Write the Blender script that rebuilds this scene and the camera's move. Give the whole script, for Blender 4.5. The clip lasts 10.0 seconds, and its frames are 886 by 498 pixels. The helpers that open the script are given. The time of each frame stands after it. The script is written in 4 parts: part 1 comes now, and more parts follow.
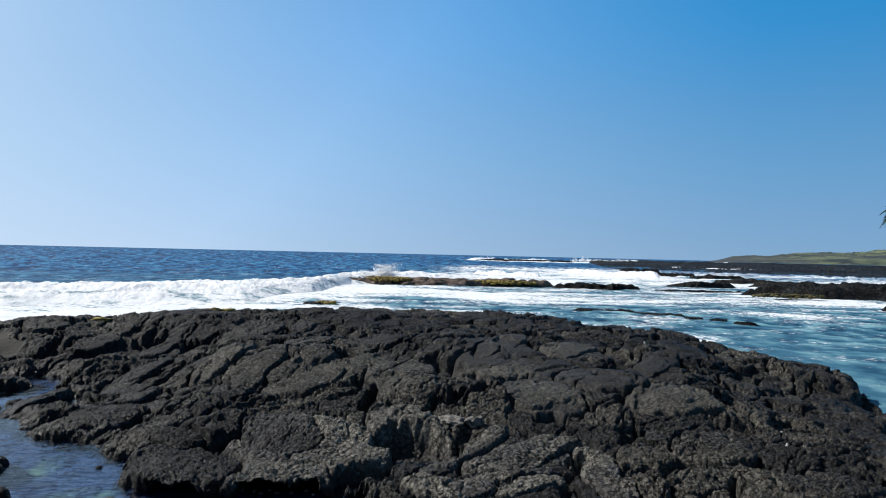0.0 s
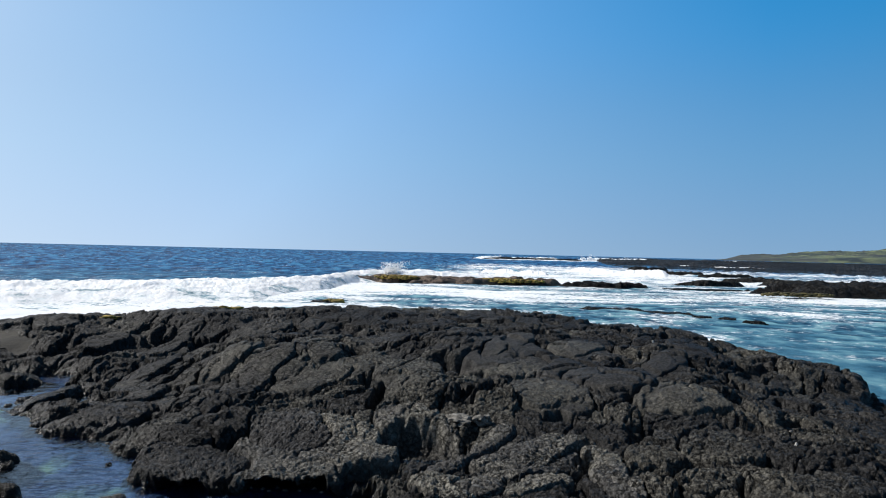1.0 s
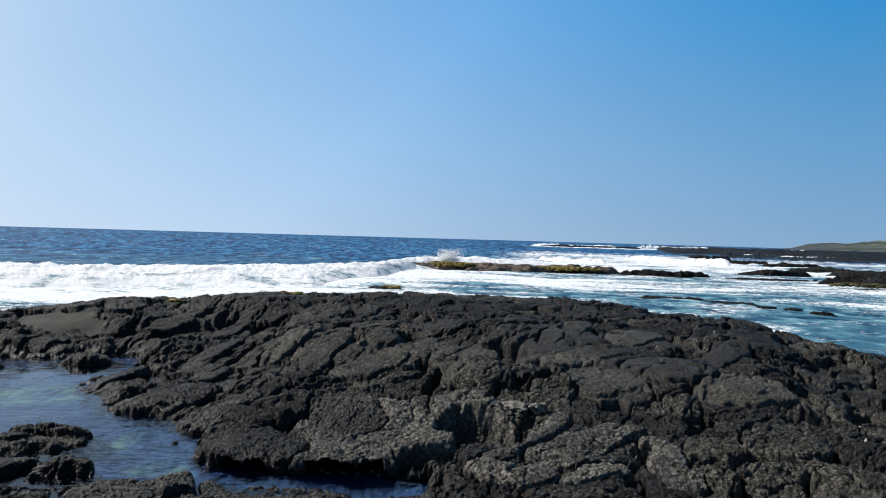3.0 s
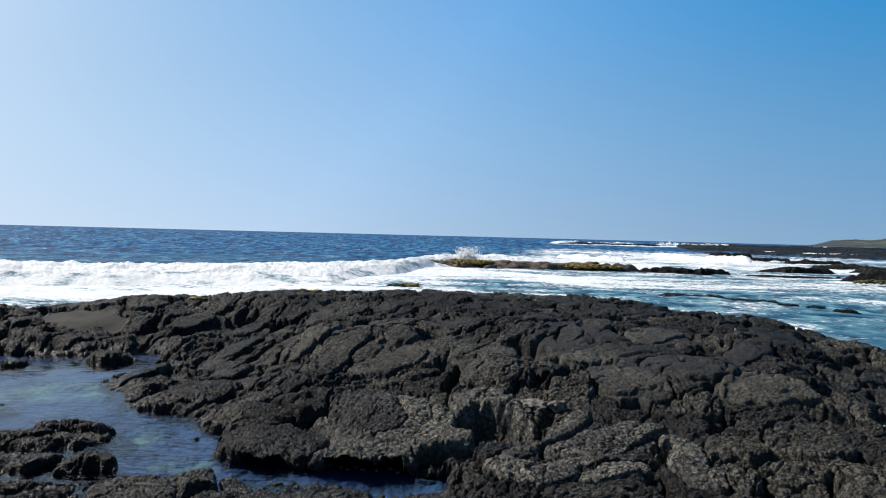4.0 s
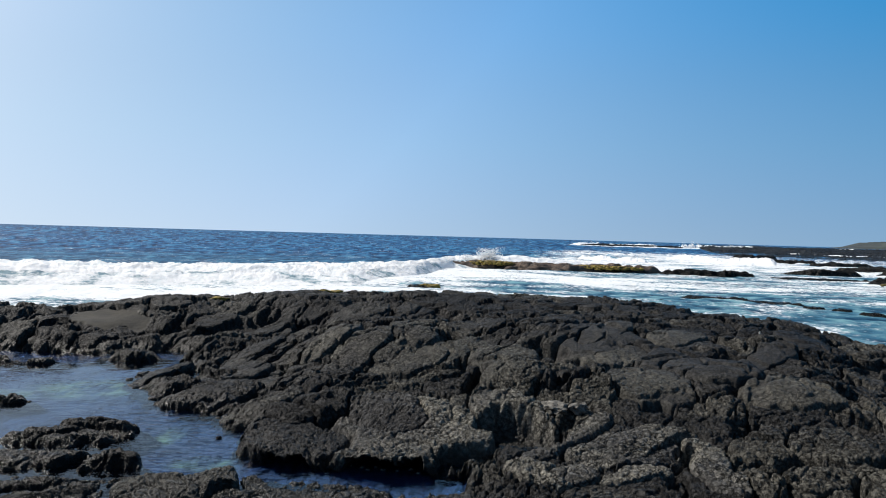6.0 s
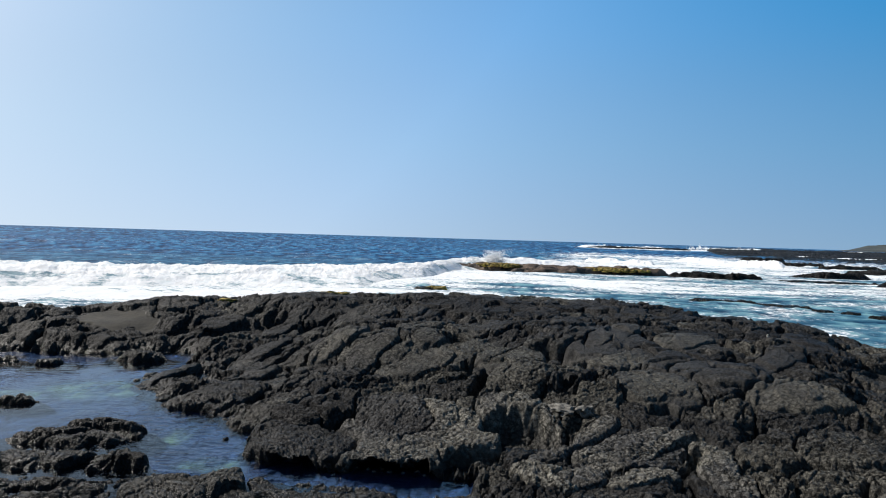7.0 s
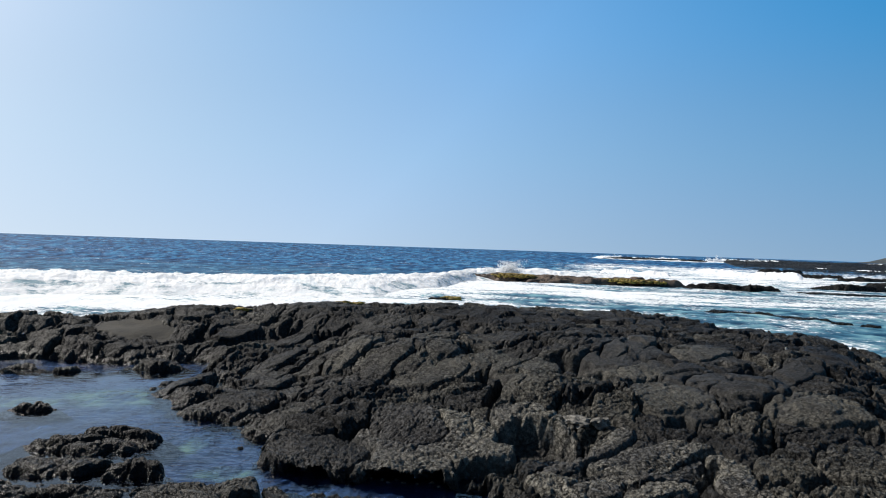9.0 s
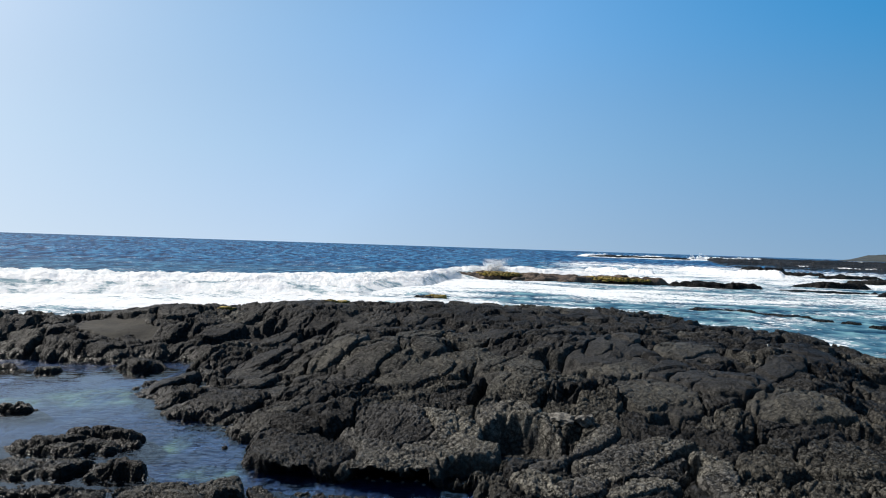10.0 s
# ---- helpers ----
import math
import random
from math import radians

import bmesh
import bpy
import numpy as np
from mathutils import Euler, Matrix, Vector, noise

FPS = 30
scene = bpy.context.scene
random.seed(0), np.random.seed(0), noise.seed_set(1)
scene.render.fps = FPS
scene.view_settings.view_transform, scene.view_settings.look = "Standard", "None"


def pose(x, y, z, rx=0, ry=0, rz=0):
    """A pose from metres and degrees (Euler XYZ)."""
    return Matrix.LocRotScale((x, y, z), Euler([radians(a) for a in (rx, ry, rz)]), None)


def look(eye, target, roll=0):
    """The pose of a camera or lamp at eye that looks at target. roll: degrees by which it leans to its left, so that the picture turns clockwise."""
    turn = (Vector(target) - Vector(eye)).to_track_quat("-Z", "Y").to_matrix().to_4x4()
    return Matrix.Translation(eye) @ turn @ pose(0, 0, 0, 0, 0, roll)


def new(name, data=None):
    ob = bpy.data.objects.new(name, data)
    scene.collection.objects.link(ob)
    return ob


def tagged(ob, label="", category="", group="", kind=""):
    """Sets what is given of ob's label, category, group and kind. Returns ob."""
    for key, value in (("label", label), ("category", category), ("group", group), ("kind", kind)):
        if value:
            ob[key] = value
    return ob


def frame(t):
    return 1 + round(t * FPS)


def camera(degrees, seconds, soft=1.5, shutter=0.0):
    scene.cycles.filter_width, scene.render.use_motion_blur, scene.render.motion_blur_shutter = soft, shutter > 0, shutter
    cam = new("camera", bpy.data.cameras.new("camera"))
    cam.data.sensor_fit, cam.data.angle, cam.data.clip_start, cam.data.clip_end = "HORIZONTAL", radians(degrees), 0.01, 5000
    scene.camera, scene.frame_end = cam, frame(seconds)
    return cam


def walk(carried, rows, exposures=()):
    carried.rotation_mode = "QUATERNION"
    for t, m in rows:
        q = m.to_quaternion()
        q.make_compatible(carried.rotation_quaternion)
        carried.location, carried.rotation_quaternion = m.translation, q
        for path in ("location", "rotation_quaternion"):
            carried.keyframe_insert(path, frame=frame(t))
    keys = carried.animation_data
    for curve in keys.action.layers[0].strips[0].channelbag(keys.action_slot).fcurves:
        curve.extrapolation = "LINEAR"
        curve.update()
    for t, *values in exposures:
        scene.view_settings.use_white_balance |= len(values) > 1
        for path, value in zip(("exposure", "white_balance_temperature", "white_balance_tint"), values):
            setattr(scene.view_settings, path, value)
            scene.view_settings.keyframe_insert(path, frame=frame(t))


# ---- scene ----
EYE = (0.0, 0.0, 2.6)          # water level is z = 0
cam = camera(62.2, 10.0, soft=1.0)

# seconds, yaw, pitch, roll of the camera in the hand
TURN = [
    (0.0, 0.00, 0.41, -1.30),
    (0.5, 0.24, 0.36, -1.21),
    (1.0, 0.59, 0.27, -1.34),
    (1.5, 1.43, 0.02, -1.44),
    (2.0, 2.78, -0.31, -1.50),
    (2.5, 4.00, -0.63, -1.63),
    (4.0, 6.39, -1.06, -1.45),
    (4.5, 6.94, -1.14, -1.51),
    (5.0, 7.43, -1.16, -1.52),
    (5.5, 7.75, -1.10, -1.51),
    (7.0, 8.53, -0.88, -1.73),
    (7.5, 8.83, -0.78, -1.55),
    (8.0, 9.08, -0.61, -1.63),
    (8.5, 9.34, -0.46, -1.85),
    (9.0, 9.69, -0.11, -1.93),
    (9.5, 9.26, -0.13, -1.85),
    (10.0, 8.54, -0.21, -1.88),
]
ARM = 0.12                     # the camera is held this far before the wrist about which it turns
walk(cam, [(t, pose(EYE[0] - ARM * math.sin(radians(y)), EYE[1] + ARM * math.cos(radians(y)), EYE[2], 90 + p, r, y)) for t, y, p, r in TURN],
     exposures=[(0.0, 0.0, 6330, 10), (2.5, 0.0, 6400, 10), (5.0, 0.0, 6480, 10), (10.0, 0.0, 6580, 10)])

# ---- light ----
SUN_AZ, SUN_EL = -67.0, 42.0    # degrees: left of straight ahead, above the horizon
world = bpy.data.worlds.new("sky")
scene.world = world
world.use_nodes = True
wn = world.node_tree.nodes
wl = world.node_tree.links
sky = wn.new("ShaderNodeTexSky")
sky.sky_type = "NISHITA"
sky.sun_disc = False
sky.sun_elevation = radians(SUN_EL)
sky.sun_rotation = radians(SUN_AZ)
sky.altitude = 0.0
sky.air_density = 1.0
sky.dust_density = 1.2
sky.ozone_density = 2.0
# the haze over the sea lifts the horizon's colour
where = wn.new("ShaderNodeTexCoord")
lift = wn.new("ShaderNodeMapping")
lift.inputs["Location"].default_value = (0, 0, 0.2)
wl.new(where.outputs["Generated"], lift.inputs["Vector"])
wl.new(lift.outputs[0], sky.inputs["Vector"])
blue = wn.new("ShaderNodeHueSaturation")
SUN_SIDE = (math.sin(radians(SUN_AZ)), math.cos(radians(SUN_AZ)), 0.0)


def sky_range(src, lo, hi, a, b):
    n = wn.new("ShaderNodeMapRange")
    for key, v in (("From Min", lo), ("From Max", hi), ("To Min", a), ("To Max", b)):
        n.inputs[key].default_value = v
    wl.new(src, n.inputs["Value"])
    return n.outputs[0]


def sky_times(p, q):
    n = wn.new("ShaderNodeMath")
    n.operation = "MULTIPLY"
    wl.new(p, n.inputs[0])
    wl.new(q, n.inputs[1])
    return n.outputs[0]


# paler towards the sea's horizon all the way round, and towards the sun; deeper overhead
height = wn.new("ShaderNodeSeparateXYZ")
wl.new(where.outputs["Generated"], height.inputs[0])
side = wn.new("ShaderNodeVectorMath")
side.operation = "DOT_PRODUCT"
side.inputs[1].default_value = SUN_SIDE
wl.new(where.outputs["Generated"], side.inputs[0])


def by_height(*points):
    """A smooth course from the horizon, 0, to overhead, 1."""
    n = wn.new("ShaderNodeFloatCurve")
    course = n.mapping.curves[0]
    course.points[0].location, course.points[1].location = points[0], points[-1]
    for px, py in points[1:-1]:
        course.points.new(px, py)
    n.mapping.update()
    wl.new(height.outputs["Z"], n.inputs["Value"])
    return n.outputs[0]


pure = by_height((0.0, 0.52), (0.16, 0.61), (0.34, 0.69), (0.6, 0.6), (1.0, 0.42))
wl.new(sky_times(pure, sky_range(side.outputs["Value"], 0.0, 0.9, 2.14, 1.66)), blue.inputs["Saturation"])
bright = by_height((0.0, 0.62), (0.18, 0.80), (0.35, 0.92), (0.6, 0.48), (1.0, 0.2))
toward = wn.new("ShaderNodeVectorMath")
toward.operation = "DOT_PRODUCT"
toward.inputs[1].default_value = (SUN_SIDE[0] * math.cos(radians(SUN_EL)), SUN_SIDE[1] * math.cos(radians(SUN_EL)), math.sin(radians(SUN_EL)))
wl.new(where.outputs["Generated"], toward.inputs[0])
wl.new(sky_times(bright, sky_range(toward.outputs["Value"], 0.5, 0.9, 2.03, 1.22)), blue.inputs["Value"])
wl.new(sky_times(sky_range(height.outputs["Z"], 0.0, 0.12, 0.496, 0.487), sky_range(toward.outputs["Value"], 0.55, 0.9, 1.0, 0.974)), blue.inputs["Hue"])
wl.new(sky.outputs[0], blue.inputs["Color"])
wl.new(blue.outputs[0], wn["Background"].inputs[0])
wn["Background"].inputs[1].default_value = 0.1

sun_data = bpy.data.lights.new("sun", "SUN")
sun_data.energy = 5.0
sun_data.angle = radians(0.53)
sun_data.color = (1.0, 0.955, 0.89)
sun = new("sun", sun_data)
sa, se = radians(SUN_AZ), radians(SUN_EL)
SUN_DIR = Vector((math.sin(sa) * math.cos(se), math.cos(sa) * math.cos(se), math.sin(se)))
sun.matrix_world = look(SUN_DIR * 100, (0, 0, 0))


# ---- noise on arrays ----
PERM = np.random.RandomState(7).permutation(4096).astype(np.int64)
GRAD = np.random.RandomState(8).uniform(0, 2 * np.pi, 4096)
GX, GY = np.cos(GRAD), np.sin(GRAD)
RND = np.random.RandomState(9).uniform(0, 1, (4096, 4))


def cell_hash(i, j, seed):
    return PERM[(PERM[(i + seed * 131) & 4095] + j) & 4095]


def perlin(x, y, seed=0):
    """Gradient noise, about -0.7 to 0.7."""
    i, j = np.floor(x).astype(np.int64), np.floor(y).astype(np.int64)
    u, v = x - i, y - j
    su, sv = u * u * u * (u * (u * 6 - 15) + 10), v * v * v * (v * (v * 6 - 15) + 10)

    def corner(a, b):
        h = cell_hash(i + a, j + b, seed)
        return GX[h] * (u - a) + GY[h] * (v - b)

    low = corner(0, 0) * (1 - su) + corner(1, 0) * su
    high = corner(0, 1) * (1 - su) + corner(1, 1) * su
    return (low * (1 - sv) + high * sv) * 1.4


def fbm(x, y, seed=0, octaves=4, gain=0.5):
    total, amp = 0.0, 1.0
    for k in range(octaves):
        total = total + amp * perlin(x * 2.03 ** k + 17.3 * k, y * 2.03 ** k - 9.1 * k, seed + k)
        amp *= gain
    return total


def cells(x, y, seed=0, jitter=0.85):
    """Voronoi cells: distance to the nearest point, gap to the second, the cell's hash, offset from its point."""
    i, j = np.floor(x).astype(np.int64), np.floor(y).astype(np.int64)
    f1 = np.full(x.shape, 9.0)
    f2 = np.full(x.shape, 9.0)
    who = np.zeros(x.shape, np.int64)
    ox, oy = np.zeros(x.shape), np.zeros(x.shape)
    for a in (-1, 0, 1):
        for b in (-1, 0, 1):
            h = cell_hash(i + a, j + b, seed)
            dx = i + a + 0.5 + (RND[h, 0] - 0.5) * jitter - x
            dy = j + b + 0.5 + (RND[h, 1] - 0.5) * jitter - y
            d = np.sqrt(dx * dx + dy * dy)
            near = d < f1
            f2 = np.where(near, f1, np.minimum(f2, d))
            who = np.where(near, h, who)
            ox, oy = np.where(near, -dx, ox), np.where(near, -dy, oy)
            f1 = np.where(near, d, f1)
    return f1, f2 - f1, who, ox, oy


def step(lo, hi, v):
    s = np.clip((v - lo) / (hi - lo), 0, 1)
    return s * s * (3 - 2 * s)


def inside(x, y, outline):
    """Signed distance to a closed outline, positive inside."""
    best = np.full(x.shape, 1e9)
    odd = np.zeros(x.shape, bool)
    n = len(outline)
    for k in range(n):
        (ax, ay), (bx, by) = outline[k], outline[(k + 1) % n]
        ex, ey = bx - ax, by - ay
        s = np.clip(((x - ax) * ex + (y - ay) * ey) / (ex * ex + ey * ey), 0, 1)
        best = np.minimum(best, (x - ax - s * ex) ** 2 + (y - ay - s * ey) ** 2)
        if by != ay:
            odd ^= ((ay > y) != (by > y)) & (x < ex * (y - ay) / (by - ay) + ax)
    return np.where(odd, 1, -1) * np.sqrt(best)


# ---- materials ----
def material(name):
    m = bpy.data.materials.new(name)
    m.use_nodes = True
    t = m.node_tree
    return m, t, t.nodes["Principled BSDF"]


def node(t, kind, **kw):
    n = t.nodes.new(kind)
    for k, v in kw.items():
        if k in n.inputs:
            n.inputs[k].default_value = v
    return n


def wire(t, a, b):
    t.links.new(a, b)


def noise_tex(t, scale, detail=4.0, rough=0.55, vec=None):
    n = node(t, "ShaderNodeTexNoise", Scale=scale, Detail=detail, Roughness=rough)
    if vec is not None:
        wire(t, vec, n.inputs["Vector"])
    return n.outputs["Fac"]


def ramp(t, src, stops):
    n = t.nodes.new("ShaderNodeValToRGB")
    e = n.color_ramp.elements
    while len(e) < len(stops):
        e.new(0.5)
    for k, (p, c) in enumerate(stops):
        e[k].position = p
        e[k].color = (*c, 1) if len(c) == 3 else c
    wire(t, src, n.inputs[0])
    return n.outputs[0]


def mix(t, fac, a, b, how="MIX"):
    n = t.nodes.new("ShaderNodeMix")
    n.data_type = "RGBA"
    n.blend_type = how
    for src, k in ((fac, 0), (a, 6), (b, 7)):
        if isinstance(src, (int, float)):
            n.inputs[k].default_value = src
        elif isinstance(src, tuple):
            n.inputs[k].default_value = (*src, 1)
        else:
            wire(t, src, n.inputs[k])
    return n.outputs[2]


def calc(t, op, a, b=0.0, c=0.0):
    n = t.nodes.new("ShaderNodeMath")
    n.operation = op
    for k, src in enumerate((a, b, c)):
        if isinstance(src, (int, float)):
            n.inputs[k].default_value = src
        else:
            wire(t, src, n.inputs[k])
    return n.outputs[0]


def position(t):
    return t.nodes.new("ShaderNodeNewGeometry").outputs["Position"]


def stretched(t, vec, sx, sy, sz):
    n = t.nodes.new("ShaderNodeMapping")
    n.inputs["Scale"].default_value = (sx, sy, sz)
    wire(t, vec, n.inputs["Vector"])
    return n.outputs[0]


def bump(t, height, strength, distance, normal=None):
    n = node(t, "ShaderNodeBump", Strength=strength, Distance=distance)
    wire(t, height, n.inputs["Height"])
    if normal is not None:
        wire(t, normal, n.inputs["Normal"])
    return n.outputs[0]


def lava_material(name, tone, fine=1.0, gloss=0.4, cracked=1.0):
    """Weathered basalt crust: dull grey-brown tops on black rock, finely pitted, darker and glossier where the tide wets it."""
    m, t, p = material(name)
    pos = position(t)
    big = noise_tex(t, 0.5 * fine, 5, 0.62, pos)
    mid = noise_tex(t, 3.4 * fine, 6, 0.68, pos)
    rust = noise_tex(t, 1.1 * fine, 5, 0.65, pos)
    knob = noise_tex(t, 21.0 * fine, 3, 0.6, pos)
    grit = noise_tex(t, 60.0 * fine, 5, 0.72, pos)
    own = t.nodes.new("ShaderNodeObjectInfo").outputs["Random"]
    # the oldest, palest crust lies in the middle of the shelf
    heart = t.nodes.new("ShaderNodeVectorMath")
    heart.operation = "DISTANCE"
    wire(t, pos, heart.inputs[0])
    heart.inputs[1].default_value = (0.5, 8.1, 0.4)
    fresh = t.nodes.new("ShaderNodeMapRange")
    fresh.inputs["From Min"].default_value, fresh.inputs["From Max"].default_value = 2.0, 7.0
    fresh.inputs["To Min"].default_value, fresh.inputs["To Max"].default_value = 0.08, -0.06
    wire(t, calc(t, "MULTIPLY_ADD", rust, 2.4, calc(t, "ADD", heart.outputs["Value"], -1.2)), fresh.inputs["Value"])
    age = calc(t, "ADD", calc(t, "ADD", big, fresh.outputs[0]), calc(t, "MULTIPLY_ADD", own, 0.28, -0.14))
    age = calc(t, "ADD", age, calc(t, "MULTIPLY_ADD", mid, 0.25, -0.125))
    dark, grey, tan = (tone * 0.53, tone * 0.52, tone * 0.53), (tone * 1.17, tone * 1.13, tone * 1.07), (tone * 2.35, tone * 2.22, tone * 1.88)
    col = ramp(t, age, [(0.34, dark), (0.50, grey), (0.66, tan)])
    col = mix(t, ramp(t, rust, [(0.60, (0, 0, 0)), (0.78, (0.4, 0.4, 0.4))]), col, (tone * 1.8, tone * 1.4, tone * 1.15))
    # shade of pits and light on knobs, put into the colour over their bump
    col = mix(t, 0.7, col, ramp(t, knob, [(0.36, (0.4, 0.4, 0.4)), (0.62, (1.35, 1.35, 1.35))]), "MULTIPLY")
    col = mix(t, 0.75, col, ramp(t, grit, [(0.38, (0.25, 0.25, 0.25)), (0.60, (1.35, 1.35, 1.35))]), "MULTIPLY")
    # skin cracked into small plates, the shade between them put into the colour
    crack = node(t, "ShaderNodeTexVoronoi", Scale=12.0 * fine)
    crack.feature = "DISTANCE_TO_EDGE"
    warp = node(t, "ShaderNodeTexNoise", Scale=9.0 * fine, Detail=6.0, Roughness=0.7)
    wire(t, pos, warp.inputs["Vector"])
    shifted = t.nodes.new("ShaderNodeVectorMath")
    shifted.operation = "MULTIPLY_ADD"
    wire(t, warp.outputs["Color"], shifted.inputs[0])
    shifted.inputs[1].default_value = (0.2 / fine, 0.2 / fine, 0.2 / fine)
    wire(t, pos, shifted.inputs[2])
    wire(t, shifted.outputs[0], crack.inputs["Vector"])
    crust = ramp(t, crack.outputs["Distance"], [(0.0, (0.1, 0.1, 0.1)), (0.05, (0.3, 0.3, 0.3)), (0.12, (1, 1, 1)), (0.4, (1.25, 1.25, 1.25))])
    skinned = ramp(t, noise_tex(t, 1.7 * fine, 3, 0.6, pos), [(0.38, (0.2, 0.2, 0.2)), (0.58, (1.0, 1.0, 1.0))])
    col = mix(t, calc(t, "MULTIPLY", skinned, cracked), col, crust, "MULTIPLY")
    z = t.nodes.new("ShaderNodeSeparateXYZ")
    wire(t, pos, z.inputs[0])
    wet = t.nodes.new("ShaderNodeMapRange")
    wet.inputs["From Min"].default_value, wet.inputs["From Max"].default_value = 0.05, 0.26
    wet.inputs["To Min"].default_value, wet.inputs["To Max"].default_value = 0.30, 0.62
    wire(t, calc(t, "MULTIPLY_ADD", mid, 0.25, calc(t, "ADD", z.outputs["Z"], -0.12)), wet.inputs["Value"])
    wire(t, wet.outputs[0], p.inputs["Roughness"])
    # rock soaked by the tide is darker than dry crust
    soaked = t.nodes.new("ShaderNodeMapRange")
    soaked.inputs["From Min"].default_value, soaked.inputs["From Max"].default_value = 0.30, 0.62
    soaked.inputs["To Min"].default_value, soaked.inputs["To Max"].default_value = 0.75, 0.0
    wire(t, wet.outputs[0], soaked.inputs["Value"])
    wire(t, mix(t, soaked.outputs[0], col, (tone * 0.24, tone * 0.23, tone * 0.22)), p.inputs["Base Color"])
    sheen = t.nodes.new("ShaderNodeMapRange")
    sheen.inputs["From Min"].default_value, sheen.inputs["From Max"].default_value = 0.30, 0.62
    sheen.inputs["To Min"].default_value, sheen.inputs["To Max"].default_value = gloss * 1.5, gloss
    wire(t, wet.outputs[0], sheen.inputs["Value"])
    wire(t, sheen.outputs[0], p.inputs["Specular IOR Level"])
    h = bump(t, knob, 0.5, 0.018 / fine)
    h = bump(t, crust, cracked, 0.028 / fine, h)
    h = bump(t, grit, 0.9, 0.018 / fine, h)
    wire(t, h, p.inputs["Normal"])
    return m


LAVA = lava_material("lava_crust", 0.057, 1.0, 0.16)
# haze over the far lava point is put into its colour as a raised tone
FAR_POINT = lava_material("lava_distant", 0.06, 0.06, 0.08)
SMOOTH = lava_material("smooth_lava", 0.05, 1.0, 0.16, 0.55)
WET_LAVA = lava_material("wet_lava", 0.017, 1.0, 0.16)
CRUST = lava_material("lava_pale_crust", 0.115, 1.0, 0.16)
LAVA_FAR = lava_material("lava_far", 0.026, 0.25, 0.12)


def plain(name, a, b, scale, rough=0.8, depth=0.02, lo=0.38, hi=0.62):
    m, t, p = material(name)
    pos = position(t)
    f = noise_tex(t, scale, 6, 0.65, pos)
    g = noise_tex(t, scale * 7, 4, 0.6, pos)
    col = mix(t, ramp(t, f, [(lo, (0, 0, 0)), (hi, (1, 1, 1))]), a, b)
    col = mix(t, 0.5, col, ramp(t, g, [(0.3, (0.4, 0.4, 0.4)), (0.7, (1, 1, 1))]), "MULTIPLY")
    wire(t, col, p.inputs["Base Color"])
    p.inputs["Roughness"].default_value = rough
    wire(t, bump(t, g, 0.7, depth), p.inputs["Normal"])
    return m


def water_sea():
    """Open sea: deep blue broken by chop, teal over shoals, foam by its own density and a streaked, lacy pattern."""
    m, t, p = material("sea_water")
    pos = position(t)

    def carried_by(name):
        n = t.nodes.new("ShaderNodeAttribute")
        n.attribute_name = name
        return n.outputs["Fac"]

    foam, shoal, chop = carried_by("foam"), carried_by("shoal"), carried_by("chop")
    streak = noise_tex(t, 1.0, 7, 0.7, stretched(t, pos, 0.26, 0.46, 0.5))
    lace = noise_tex(t, 1.0, 7, 0.8, stretched(t, pos, 3.2, 2.6, 2.0))
    pattern = calc(t, "ADD", calc(t, "MULTIPLY", streak, 0.45), calc(t, "MULTIPLY", lace, 0.55))
    pattern = calc(t, "MULTIPLY_ADD", pattern, 3.1, -1.05)
    lifted = calc(t, "ADD", pattern, calc(t, "MULTIPLY_ADD", foam, 0.8, -0.4))
    mask = ramp(t, lifted, [(0.41, (0, 0, 0)), (0.52, (0.25, 0.25, 0.25)), (0.61, (1, 1, 1))])
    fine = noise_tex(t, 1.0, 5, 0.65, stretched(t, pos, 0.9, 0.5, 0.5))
    # bright and dark wave faces are put into the colour along the chop
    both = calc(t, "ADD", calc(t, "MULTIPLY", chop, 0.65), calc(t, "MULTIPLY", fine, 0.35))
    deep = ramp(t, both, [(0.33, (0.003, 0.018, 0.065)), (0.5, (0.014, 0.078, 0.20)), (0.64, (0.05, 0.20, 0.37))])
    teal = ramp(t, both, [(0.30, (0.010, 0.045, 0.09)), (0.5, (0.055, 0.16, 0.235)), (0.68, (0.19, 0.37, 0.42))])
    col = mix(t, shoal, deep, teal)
    col = mix(t, mask, col, (0.88, 0.90, 0.91))
    wire(t, col, p.inputs["Base Color"])
    wire(t, mix(t, mask, (0.5, 0.5, 0.5), (0.75, 0.75, 0.75)), p.inputs["Roughness"])
    p.inputs["IOR"].default_value = 1.33
    p.inputs["Specular IOR Level"].default_value = 0.08
    ripples = noise_tex(t, 1.0, 6, 0.65, stretched(t, pos, 1.4, 1.6, 1.0))
    h = bump(t, ripples, 0.6, 0.12)
    h = bump(t, lifted, 0.3, 0.1, h)
    wire(t, h, p.inputs["Normal"])
    return m


def water_pool():
    m, t, p = material("pool_water")
    pos = position(t)
    p.inputs["Base Color"].default_value = (0.12, 0.3, 0.7, 1)
    p.inputs["Transmission Weight"].default_value = 1.0
    p.inputs["Roughness"].default_value = 0.02
    p.inputs["IOR"].default_value = 1.215
    rip = noise_tex(t, 1.0, 3, 0.5, stretched(t, pos, 4.0, 7.0, 1.0))
    calm = noise_tex(t, 0.35, 2, 0.5, pos)
    amount = ramp(t, calm, [(0.42, (0.12, 0.12, 0.12)), (0.6, (1, 1, 1))])
    wire(t, bump(t, calc(t, "MULTIPLY", rip, amount), 0.6, 0.045), p.inputs["Normal"])
    return m


